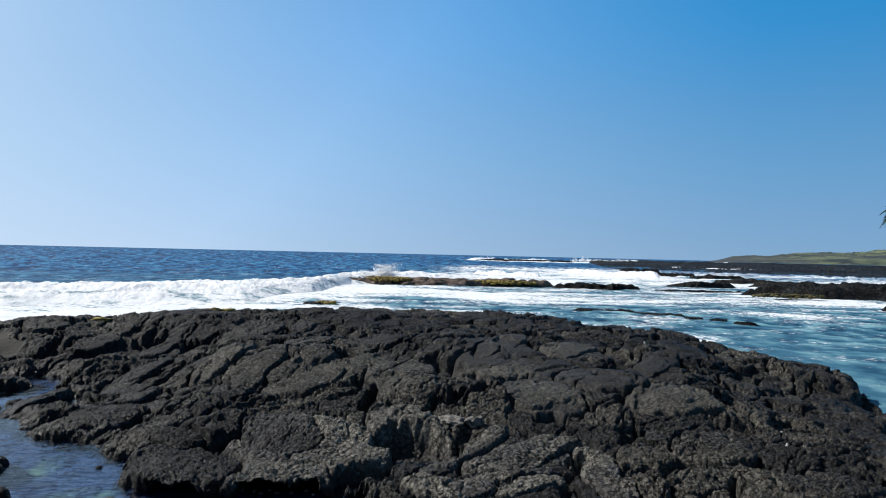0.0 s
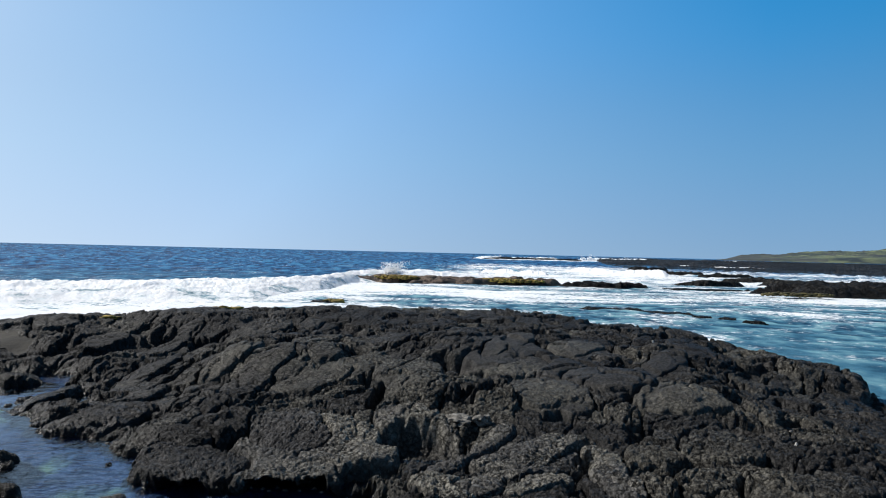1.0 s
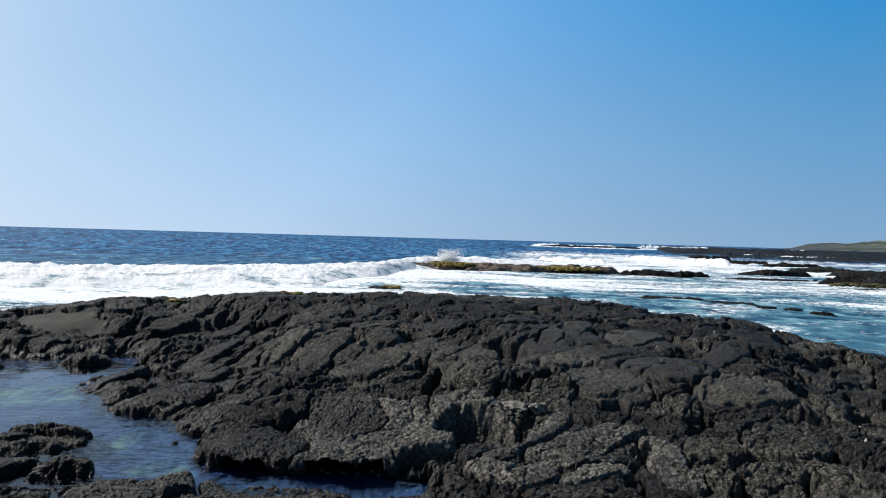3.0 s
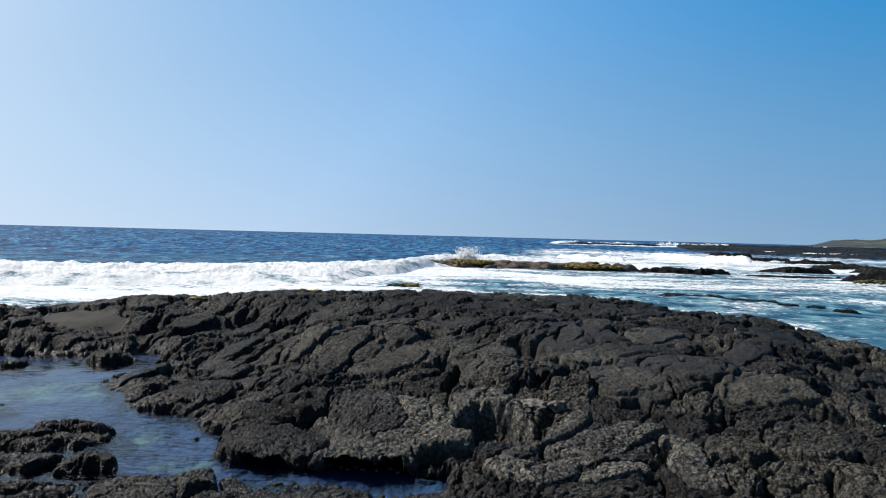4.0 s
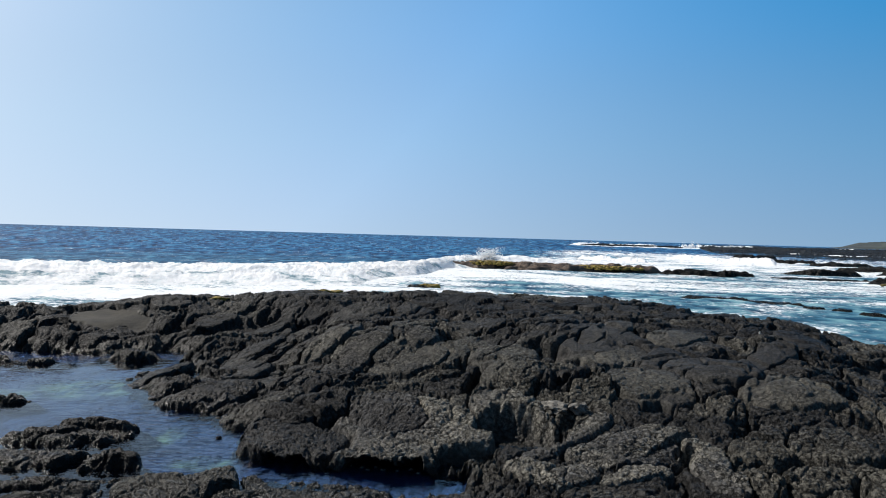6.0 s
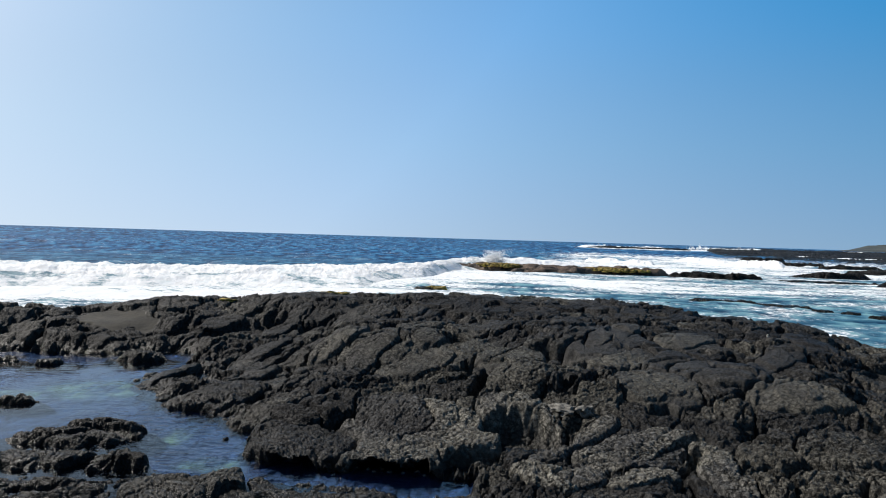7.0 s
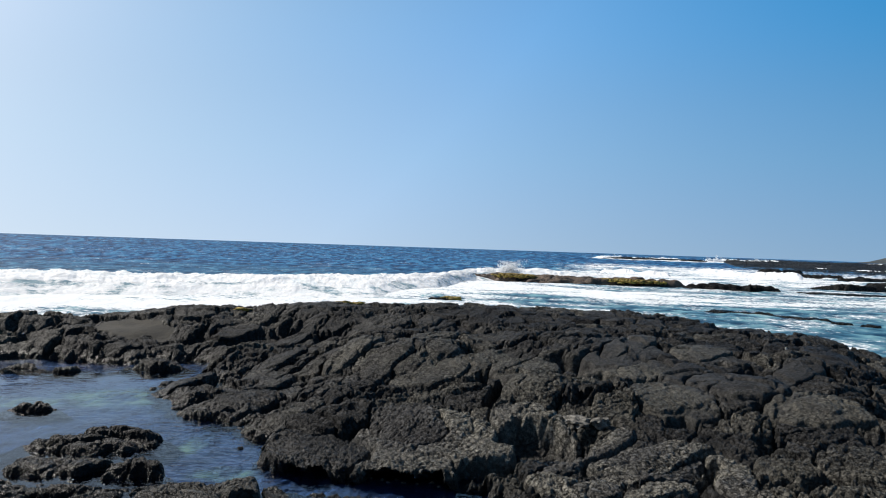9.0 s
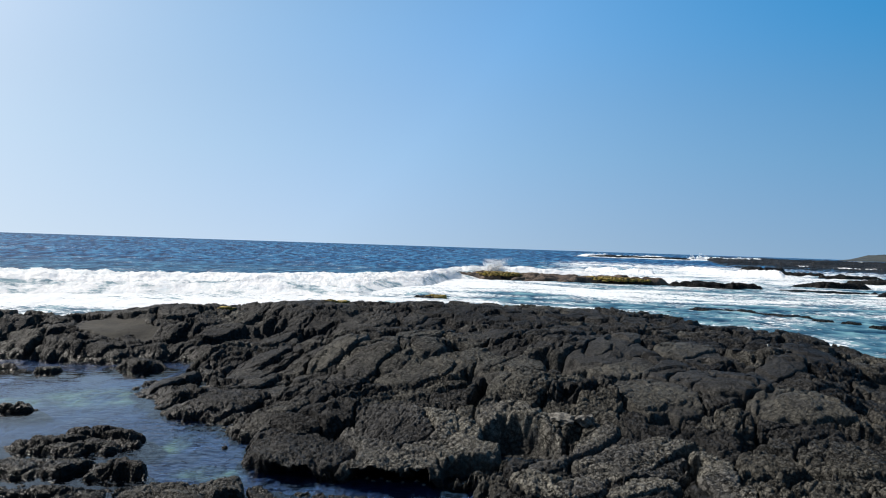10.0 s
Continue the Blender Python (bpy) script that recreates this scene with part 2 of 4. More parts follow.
def foam_material(name, torn):
    """White water; torn: how much of it is broken open to the grey-blue water below."""
    m, t, p = material(name)
    pos = position(t)
    a = noise_tex(t, 1.0, 7, 0.7, stretched(t, pos, 0.8, 0.5, 0.9))
    b = noise_tex(t, 6.0, 5, 0.7, pos)
    col = mix(t, ramp(t, a, [(0.34, (0, 0, 0)), (0.50, (1, 1, 1))]), (0.74, 0.80, 0.82), (0.95, 0.95, 0.95))
    holes = noise_tex(t, 1.0, 6, 0.72, stretched(t, pos, 0.55, 0.42, 0.6))
    col = mix(t, ramp(t, holes, [(torn - 0.08, (1, 1, 1)), (torn + 0.02, (0, 0, 0))]), col, (0.20, 0.31, 0.36))
    wire(t, col, p.inputs["Base Color"])
    p.inputs["Roughness"].default_value = 0.8
    p.inputs["Specular IOR Level"].default_value = 0.2
    p.inputs["Subsurface Weight"].default_value = 0.6
    p.inputs["Subsurface Radius"].default_value = (1.0, 1.0, 1.0)
    p.inputs["Subsurface Scale"].default_value = 0.3
    h = bump(t, a, 0.5, 0.3)
    wire(t, bump(t, b, 0.4, 0.08, h), p.inputs["Normal"])
    return m


def pool_floor_material():
    """Dark rock under water, with drifts of pale green sand."""
    m, t, p = material("pool_floor")
    pos = position(t)
    drift = t.nodes.new("ShaderNodeAttribute")
    drift.attribute_name = "sand"
    f = noise_tex(t, 2.4, 6, 0.7, stretched(t, pos, 1.0, 0.6, 1.0))
    amount = calc(t, "MULTIPLY", drift.outputs["Fac"], ramp(t, f, [(0.42, (0.1, 0.1, 0.1)), (0.62, (1, 1, 1))]))
    rock = mix(t, ramp(t, noise_tex(t, 0.9, 6, 0.65, pos), [(0.4, (0, 0, 0)), (0.7, (1, 1, 1))]), (0.004, 0.011, 0.04), (0.012, 0.03, 0.06))
    wire(t, mix(t, amount, rock, (0.2, 0.23, 0.09)), p.inputs["Base Color"])
    p.inputs["Roughness"].default_value = 0.8
    wire(t, bump(t, f, 0.6, 0.03), p.inputs["Normal"])
    return m


SEA = water_sea()
POOL = water_pool()
FOAM = foam_material("foam", 0.36)
WASH = foam_material("torn_foam", 0.47)
WEED = plain("ochre_seaweed", (0.18, 0.12, 0.025), (0.44, 0.32, 0.055), 1.6)
REEF = plain("brown_reef_crust", (0.024, 0.018, 0.016), (0.19, 0.125, 0.085), 1.3, 0.7, 0.15)
WEED_DULL = plain("olive_seaweed", (0.05, 0.045, 0.015), (0.15, 0.12, 0.035), 2.0)
SCRUB = plain("coastal_scrub", (0.018, 0.032, 0.035), (0.16, 0.19, 0.095), 0.03, 0.9, 0.5)
SCRUB_BARE = plain("sparse_scrub", (0.03, 0.036, 0.04), (0.085, 0.095, 0.075), 0.03, 0.9, 0.5)
SAND_MAT = plain("brown_sand", (0.014, 0.0125, 0.009), (0.036, 0.031, 0.021), 2.0, 0.9, 0.02)
FLOOR = pool_floor_material()
SHELL = plain("bleached_coral", (0.55, 0.53, 0.48), (0.75, 0.73, 0.68), 30.0)
PALE = plain("pale_crust", (0.05, 0.046, 0.04), (0.34, 0.32, 0.28), 16.0)
BARK = plain("palm_bark", (0.12, 0.10, 0.08), (0.24, 0.21, 0.17), 8.0)
FROND = plain("palm_frond", (0.03, 0.06, 0.015), (0.07, 0.11, 0.03), 4.0, 0.5)


# ---- mesh helpers ----
def mesh_object(name, verts, faces, mat, parent=None, smooth=True):
    me = bpy.data.meshes.new(name)
    verts = np.ascontiguousarray(verts, np.float32)
    faces = np.ascontiguousarray(faces, np.int32)
    k = faces.shape[1]
    me.vertices.add(len(verts))
    me.vertices.foreach_set("co", verts.ravel())
    me.loops.add(faces.size)
    me.loops.foreach_set("vertex_index", faces.ravel())
    me.polygons.add(len(faces))
    me.polygons.foreach_set("loop_start", np.arange(0, faces.size, k, dtype=np.int32))
    me.polygons.foreach_set("use_smooth", np.full(len(faces), smooth))
    me.materials.append(mat)
    me.update(calc_edges=True)
    ob = new(name, me)
    if parent is not None:
        ob.parent = parent
    return ob


def grid_faces(rows, cols, wrap=False):
    i = np.arange(rows - 1)[:, None] * cols
    j = np.arange(cols if wrap else cols - 1)[None, :]
    jn = (j + 1) % cols
    return np.stack([i + j, i + jn, i + cols + jn, i + cols + j], -1).reshape(-1, 4)[:, ::-1 if wrap else 1]


def fan(fine_lo, fine_hi, fine, coarse, radii):
    """A round grid about the standing place, finer towards the shore; counter-clockwise seen from above."""
    a = np.concatenate([np.arange(fine_lo, fine_hi, fine), np.arange(fine_hi, fine_lo + 360, coarse)])
    a = np.radians(a)[::-1]
    return radii[:, None] * np.sin(a)[None, :], radii[:, None] * np.cos(a)[None, :]


def radii_by(spacing, r0, r1):
    r = [r0]
    while r[-1] < r1:
        r.append(r[-1] + spacing(r[-1]))
    return np.array(r)


# ---- the lava shelf ----
# the outline runs far back behind the eye, under the added slope
SHELF = [(-30, 9), (-20, 11.5), (-16.1, 13.8), (-13.2, 15.9), (-9.8, 18.2), (-6, 19.8), (-2.9, 20.4), (0.7, 20.6), (3.1, 19.9),
         (5.3, 18.0), (6.6, 16.5), (7.4, 15.6), (8.45, 15.3), (8.35, 14.3), (7.8, 12.7), (6.8, 10.0), (6.9, 7), (9, 3), (16, -4),
         (70, -12), (80, -80), (-80, -80), (-70, -6)]
TIDE_POOL = [(-0.72, 7.58), (-0.83, 8.0), (-1.08, 8.04), (-1.69, 7.95), (-2.31, 7.88), (-2.69, 7.95), (-3.12, 7.95), (-3.43, 8.09), (-3.58, 8.39), (-3.68, 8.8),
             (-3.78, 9.13), (-4.01, 9.2), (-4.41, 9.55), (-4.89, 10.0), (-5.32, 9.98), (-5.72, 10.16), (-6.41, 10.98), (-6.78, 11.19), (-7.13, 12.2), (-6.87, 12.45),
             (-6.87, 13.23), (-7.35, 14.5), (-7.9, 14.65), (-8.97, 13.85), (-10.3, 13.85), (-11.47, 13.9), (-12.8, 13.0), (-15.5, 11.5), (-15, 8.5), (-11, 7.2),
             (-8.2, 6.6), (-6.2, 6.9), (-4.5, 7.05), (-3.9, 7.35), (-3.3, 7.3), (-2.9, 7.4), (-2.2, 7.5), (-1.7, 7.3), (-1.2, 7.2), (-0.75, 7.25)]
# x, y, height of the crust's broad form
SPOTS = [(0, 0, 1.0), (0, 3, 0.75), (-4, 3, 0.4), (4, 3, 0.55), (0, 5, 0.2), (-4, 5.5, 0.05), (-9, 4, 0.2), (4, 6, 0.25), (6.4, 7, 0.15),
         (-2.4, 6.3, 0.05), (-3.6, 6.3, 0.04), (-2.5, 8.6, 0.10), (-1.4, 8.5, 0.10), (-0.4, 8.6, 0.24), (1.5, 7.6, 0.25), (4.5, 9, 0.38), (6.2, 10, 0.12), (-4.6, 10.2, 0.12),
         (-5.6, 11.4, 0.2), (-6.5, 12.2, 0.14), (-3, 10.5, 0.42), (-1.3, 9.8, 0.42), (0, 11, 0.72), (3.5, 11.5, 0.7), (6.0, 12, 0.3), (-6.5, 14.8, 0.38),
         (-3, 14, 0.9), (0.5, 15, 1.03), (4, 14.5, 0.93), (6.6, 14.8, 0.70), (7.7, 14.5, 0.5), (7.0, 12.6, 0.18), (-6, 18.5, 1.05), (-2.5, 19, 1.13),
         (1, 19.2, 1.09), (4.2, 17.2, 0.98), (-9.6, 17.2, 0.98), (-12.5, 15.2, 0.8), (-9, 14.7, 0.24), (-10, 15.6, 0.52), (-10, 16.6, 0.72), (-17, 12.5, 0.75), (-12, 14.2, 0.2)]
# pillows and slabs: x, y, half width, half depth, turn in degrees, rise
LOBES = [(-1.59, 8.98, 1.06, 0.98, 30, 0.12), (-2.94, 8.52, 0.57, 0.7, 55, 0.09), (-2.87, 9.69, 0.49, 0.36, 57, 0.17), (-2.01, 9.51, 0.43, 0.7, 24, 0.13), (-3.41, 9.38, 0.26, 0.49, 54, 0.15),
         (-3.25, 10.8, 1.05, 0.21, 75, 0.08), (-2.21, 12.16, 0.78, 0.5, 59, 0.08), (-3.18, 12.32, 0.8, 0.33, 67, 0.06), (-0.61, 10.61, 0.94, 0.5, 65, 0.09), (-1.32, 10.66, 0.41, 0.35, -49, 0.07)]
LOBES += [(-0.41, 9.63, 0.42, 0.77, 29, 0.14), (0.34, 8.82, 0.83, 0.17, 54, 0.09), (1.03, 8.62, 0.86, 0.45, 36, 0.1), (1.24, 8.33, 0.73, 0.1, 52, 0.06), (1.81, 8.16, 0.22, 0.75, 4, 0.09),
          (0.97, 7.72, 0.47, 0.17, 38, 0.05), (-0.01, 7.59, 0.24, 0.43, 36, 0.08), (1.52, 11.0, 0.56, 0.85, 4, 0.03), (1.91, 12.59, 0.56, 1.07, 30, 0.13), (2.6, 11.87, 0.69, 0.73, 39, 0.14)]
LOBES += [(1.17, 12.71, 0.64, 0.46, 53, 0.08), (0.98, 13.33, 1.12, 0.41, 44, 0.05), (0.18, 14.85, 0.9, 0.48, 56, 0.06), (-0.04, 13.75, 0.72, 0.27, 64, 0.07), (3.37, 10.77, 0.65, 0.52, 16, 0.03),
          (3.73, 13.09, 0.92, 0.3, 53, 0.07), (1.16, 14.11, 0.95, 0.28, 63, 0.06), (2.45, 14.25, 0.71, 0.4, 46, 0.06), (4.8, 14.67, 0.43, 0.84, -6, 0.05), (-2.35, 12.89, 0.82, 0.28, 67, 0.06)]
LOBES += [(-3.87, 13.31, 0.92, 0.32, 72, 0.06), (-4.23, 16.59, 0.83, 0.53, 60, 0.05), (-1.37, 14.68, 0.77, 0.46, 60, 0.06), (-5.47, 13.46, 1.13, 0.29, 85, 0.06), (-4.91, 11.53, 0.93, 0.23, 81, 0.07),
          (2.45, 8.69, 0.37, 0.34, 31, 0.08), (2.79, 7.91, 0.42, 0.26, 25, 0.06), (-2.52, 14.72, 0.72, 0.38, 60, 0.05), (-6.0, 16.03, 1.26, 0.31, 81, 0.06), (0.35, 7.6, 0.25, 0.27, 24, 0.06)]
LOBES += [(-5.05, 10.35, 0.48, 1.15, -24, 0.12), (-3.85, 9.60, 0.36, 0.8, -24, 0.08), (-6.55, 11.75, 0.2, 0.95, -12, 0.05), (-0.63, 12.3, 0.55, 0.75, 3, 0.12), (3.3, 9.0, 0.45, 0.6, -20, 0.06),
          (-9.0, 16.9, 0.5, 0.4, 28, 0.05), (-7.2, 16.1, 0.8, 0.5, 24, 0.06), (-3.6, 6.9, 0.6, 0.44, 12, 0.13), (-2.35, 6.75, 0.8, 0.36, 4, 0.05), (3.9, 7.4, 0.9, 0.7, 5, 0.05)]
# holes and clefts in the crust, the same way, with the depth
PITS = [(-0.86, 8.3, 0.4, 0.26, 0, 0.3), (-0.26, 9.08, 0.4, 0.6, 27, 0.36), (1.51, 10.0, 0.23, 0.29, 23, 0.22), (0.03, 12.85, 0.3, 0.48, 43, 0.22), (4.19, 10.98, 0.15, 0.51, 16, 0.22), (1.58, 8.59, 0.2, 0.1, 55, 0.22),
        (-2.21, 15.82, 0.84, 0.45, 62, 0.22), (-6.65, 16.0, 1.03, 0.45, 66, 0.22), (-1.01, 10.93, 0.81, 0.1, 86, 0.22), (3.91, 18.28, 0.42, 0.68, -39, 0.22)]
# rocks standing in the pool, the same way, with the top's height over the water
POOL_ROCKS = [[(-5.65, 8.6, 0.75, 0.24, 16, 0.13), (-5.85, 8.15, 0.9, 0.42, 18, 0.09), (-5.5, 7.5, 0.8, 0.34, 18, 0.07), (-4.62, 7.5, 0.27, 0.34, 10, 0.12), (-5.0, 6.8, 0.6, 0.2, 20, 0.05)],
              [(-7.7, 9.8, 0.46, 0.15, 16, 0.1)],
              [(-10.35, 12.8, 0.55, 0.2, 4, 0.06), (-9.3, 12.72, 0.5, 0.26, 16, 0.09)],
              [(-8.0, 13.5, 0.66, 0.42, 4, 0.17)]]
# drifts of sand on the pool's floor: x, y, half width, half depth
DRIFTS = [(-7.3, 11.3, 1.1, 0.7), (-4.8, 9.0, 0.2, 0.45), (-3.9, 8.05, 0.5, 0.2), (-8.6, 10.6, 0.8, 0.4)]
SAND = (-9.9, 15.6, 1.0, 0.5)


def broad(x, y):
    top, bottom = np.zeros(x.shape), np.zeros(x.shape)
    for sx, sy, sz in SPOTS:
        w = 1.0 / ((x - sx) ** 2 + (y - sy) ** 2 + 0.5) ** 1.8
        top += w * sz
        bottom += w
    return top / bottom


def oval(x, y, lobe):
    c, si = math.cos(radians(lobe[4])), math.sin(radians(lobe[4]))
    u, v = (x - lobe[0]) * c + (y - lobe[1]) * si, -(x - lobe[0]) * si + (y - lobe[1]) * c
    return (np.abs(u / lobe[2]) ** 2.6 + np.abs(v / lobe[3]) ** 2.6) ** (1 / 2.6)


def sheet(lobe):
    """Whether a slab is one of the smooth sheets of the shelf's seaward side."""
    return lobe[0] > 0.6 and lobe[1] > 10.4


def stair(v, sharp):
    """Flat treads with short risers, one to a unit."""
    k = np.floor(v)
    return k + step(1 - sharp, 1.0, v - k)


def dome(gap, width):
    return 1 - np.exp(-gap / width)


def seam(gap, width):
    return np.exp(-(gap / width) ** 2)


def lava_height(x, y):
    """Height of the ground, and which slab or rock each place belongs to."""
    wx = x + 0.20 * fbm(x * 0.9, y * 0.9, 3, 3) + 0.08 * fbm(x * 3, y * 3, 6, 4)
    wy = y + 0.20 * fbm(x * 0.9, y * 0.9, 13, 3) + 0.08 * fbm(x * 3, y * 3, 16, 4)
    pool = inside(x + 0.09 * fbm(x * 2.6, y * 2.6, 7, 4, 0.6), y + 0.09 * fbm(x * 2.6, y * 2.6, 8, 4, 0.6), TIDE_POOL)
    soft = 0.03 + 0.5 * step(-3.2, -4.2, x)
    base = broad(x, y) * (0.2 + 0.8 * step(0.0, 1.0, -pool / soft))
    # quieter far off and on the low bank of the pool
    calm = (1 - 0.55 * step(14.5, 18.5, y)) * (1 + 0.8 * step(9.0, 11.5, y))
    fine = 1 - 0.6 * step(9.0, 14.0, y)
    rough = step(-0.06 - 0.1 * step(9.5, 12, y), 0.26, perlin(x * 0.55, y * 0.42, 21) + 0.25 * perlin(x * 2, y * 2, 22))
    grain = 0.018 * fbm(x * 1.6, y * 1.6, 30, 3) + (0.003 + 0.014 * rough) * fbm(x * 6, y * 6, 33, 5, 0.62)
    # the flow ran up and to the side: slabs drawn out along it, each set a little off its neighbours
    fx, fy = wx * 0.86 - wy * 0.5, wx * 0.5 + wy * 0.86
    f1, gap, who, ox, oy = cells(fx * 1.2, fy * 0.72, 1)
    open_ = step(-0.2, 0.25, perlin(x * 1.1, y * 1.1, 23))
    tilt = (RND[who, 2] - 0.5) * ox + (RND[who, 3] - 0.5) * oy
    z = (0.012 + 0.015 * open_) * dome(gap, 0.10) + 0.03 * (RND[who, 1] - 0.5) + 0.06 * tilt - 0.12 * open_ * seam(gap, 0.05) - 0.02
    # thin overlapping sheets end in low risers
    z = z + 0.024 * stair(2.6 * perlin(fx * 1.0, fy * 0.7, 24) + 0.8 * perlin(fx * 2.6, fy * 1.8, 25), 0.13)
    crease = 1 - 2 * np.abs(perlin(fx * 1.5 + 3, fy * 0.8, 27))
    z = z - 0.09 * step(0.86, 1.0, crease) * step(0.0, 0.3, perlin(x * 0.9 + 7, y * 0.9, 28) + 0.1)
    # broken blocks within the slabs
    z = z * calm
    g1, ggap, gwho, gx, gy = cells(fx * 3.2 + 5, fy * 2.2, 2)
    z = z + (0.004 + 0.010 * rough) * dome(ggap, 0.10) + (0.008 + 0.036 * rough) * (1 + 0.7 * step(9, 12, y)) * (RND[gwho, 2] - 0.5) - fine * (0.03 + 0.05 * rough) * seam(ggap, 0.085)
    h1, hgap, hwho, hx, hy = cells(fx * 8.0, fy * 6.0, 4)
    z = z + (0.001 + 0.008 * rough) * dome(hgap, 0.12) + fine * ((0.003 + 0.012 * rough) * (RND[hwho, 3] - 0.5) - (0.010 + 0.014 * rough) * seam(hgap, 0.14))
    # skin cracked into small plates
    c1, cgap, cwho, cx_, cy_ = cells(wx * 12 + 0.5 * perlin(x * 7, y * 7, 29), wy * 12, 5)
    skin = -0.022 * seam(cgap, 0.15) + 0.005 * (RND[cwho, 1] - 0.5)
    knob = 0.003 * perlin(x * 17, y * 17, 36) + 0.003 * perlin(x * 31, y * 31, 37)
    ropes = np.sin(6.283 * (fx * 8.0 + 0.9 * perlin(x * 1.6, y * 1.6, 38)) + 2.0 * perlin(x * 4, y * 4, 39))
    skin = skin + 0.006 * ropes * step(0.0, 0.3, perlin(x * 0.8, y * 0.8, 35))
    skin = (skin + knob) * (0.45 + 0.55 * step(13.5, 9.0, np.hypot(x, y)))
    pits = step(0.24, 0.34, perlin(wx * 1.9, wy * 1.4, 26)) * (0.8 + 0.5 * step(9, 11, y) * step(18, 16, y))
    # the near bank of the pool lies low
    low = step(7.8, 7.45, y) * step(-3.2, -2.8, x) * step(-0.3, -0.8, x)
    crust = (z - 0.12 * pits + grain) * (1 - 0.5 * low) - 0.07 * low
    z = base + crust + skin
    slab = 1000 + who
    lx = x + 0.08 * fbm(x * 1.4, y * 1.4, 3, 2) + 0.03 * perlin(x * 4, y * 4, 6)
    ly = y + 0.08 * fbm(x * 1.4, y * 1.4, 13, 2) + 0.03 * perlin(x * 4, y * 4, 16)
    for k, lobe in enumerate(LOBES):
        q = oval(lx, ly, lobe) + 0.09 * fbm(x * 2.4, y * 2.4, 90, 3) + 0.02 * (RND[hwho, 1] - 0.5)
        z = z - 0.14 * np.exp(-((q - 1.05) / 0.05) ** 2) * (q > 0.9)
        lean = 0.16 * (RND[k, 2] - 0.5) * (lx - lobe[0]) + 0.10 * (RND[k, 3] - 0.3) * (ly - lobe[1])
        top = base + lobe[5] * (0.62 - 0.36 * np.clip(q, 0, 2) ** 3) + (0.24 if sheet(lobe) else 0.32) * np.clip(crust, -0.25, 0.12) + 0.5 * grain + (0.75 if sheet(lobe) else 1.05) * skin + lean
        edge = np.sqrt(1 - (1 - np.clip((1.05 - q) / 0.18, 0, 1)) ** 2)
        z = z * (1 - edge) + np.maximum(top, z - 0.2) * edge
        slab = np.where(q < 1.03, k + 1, slab)
    # an added unseen slope behind the eye, blocking low sky light from the rock
    z = z + 22.0 * step(-4.0, -42.0, y) * (1 + 0.25 * fbm(x * 0.08, y * 0.08, 98, 3))
    for hole in PITS:
        q = oval(lx, ly, hole) + 0.3 * fbm(x * 3, y * 3, 92, 3)
        z = z - hole[5] * step(1.15, 0.75, q)
    # a flat pocket of sand in the crust
    sand = np.sqrt(((wx - SAND[0]) / SAND[2]) ** 2 + ((wy - SAND[1]) / SAND[3]) ** 2) + 0.45 * fbm(x * 1.6, y * 1.6, 95, 3)
    flat = step(1.2, 0.95, sand)
    z = z * (1 - flat) + (base - 0.03 + 0.4 * grain) * flat
    slab = np.where(sand < 1.0, 900, slab)
    # banks at the sea and at the pool: sheer by the near slabs, sloping elsewhere
    d = inside(wx, wy, SHELF) + 0.2 * perlin(x * 0.7, y * 0.7, 40)
    bank = step(-0.3, 0.45, d)
    z = z * bank + (1 - bank) * (-3.0 + 2.4 * step(-14, 0, d))
    floor = -0.2 - 0.2 * step(0.1, 1.0, pool) + 0.08 * fbm(x * 1.7, y * 1.7, 50, 5, 0.6)
    ledge = step(-2.75, -2.45, x) * step(-1.0, -1.3, x) * step(0.6, 0.42, pool) * step(7.6, 7.8, y)
    floor = floor * (1 - ledge) - 0.02 * ledge
    dip = step(-0.06, 0.10, pool)
    z = z * (1 - dip) + floor * dip
    slab = np.where(pool > 0.02, 901, slab)
    for k, rock in enumerate(POOL_ROCKS):
        for lobe in rock:
            q = oval(wx, wy, lobe) + 0.16 * fbm(x * 1.9, y * 1.9, 97, 2)
            h = lobe[5] * (1.1 - 0.9 * q * q) + 0.03 * dome(ggap, 0.15) - 0.03 * seam(ggap, 0.1) + 0.05 * (RND[gwho, 2] - 0.5) + 0.02 * dome(hgap, 0.2) - 0.02 + 0.8 * grain + 0.8 * skin
            edge = step(1.32, 0.4, q)
            z = np.where(q < 1.32, np.maximum(z, z * (1 - edge) + h * edge), z)
            slab = np.where(q < 1.2, 2 + 100 * (k + 1), slab)
    # the near slabs overhang the water
    lip = 0.10 * step(-0.8, -0.08, pool) * step(0.05, -0.04, pool) * step(-3.4, -3.0, x) * step(-0.5, -0.9, x) * step(7.6, 7.9, y)
    lip = lip - 0.5 * step(-0.05, 0.02, pool) * step(0.8, 0.2, pool) * step(-3.3, -2.9, x) * step(-0.6, -1.0, x) * step(7.6, 7.9, y)
    return z, slab, d, pool, lip


gr = np.concatenate([radii_by(lambda r: 0.06, 0.02, 5.6), radii_by(lambda r: 0.015 * (r / 8) ** 1.5, 5.7, 21.6),
                     radii_by(lambda r: 0.12 * r, 22.5, 4700)])
X, Y = fan(-43.0, 33.0, 0.085, 1.0, gr)
Z, SLAB, SHORE, POOLD, LIP = lava_height(X, Y)
ground_verts = np.stack([X, Y - LIP, Z], -1).reshape(-1, 3)
ground_faces = grid_faces(*X.shape, wrap=True)
R_ = np.hypot(X, Y)
front = (R_ > 5.7) & (R_ < 19) & (np.abs(np.degrees(np.arctan2(X, Y)) + 5) < 36)
LAB = np.where(front | (SLAB < 1000), SLAB, 0)
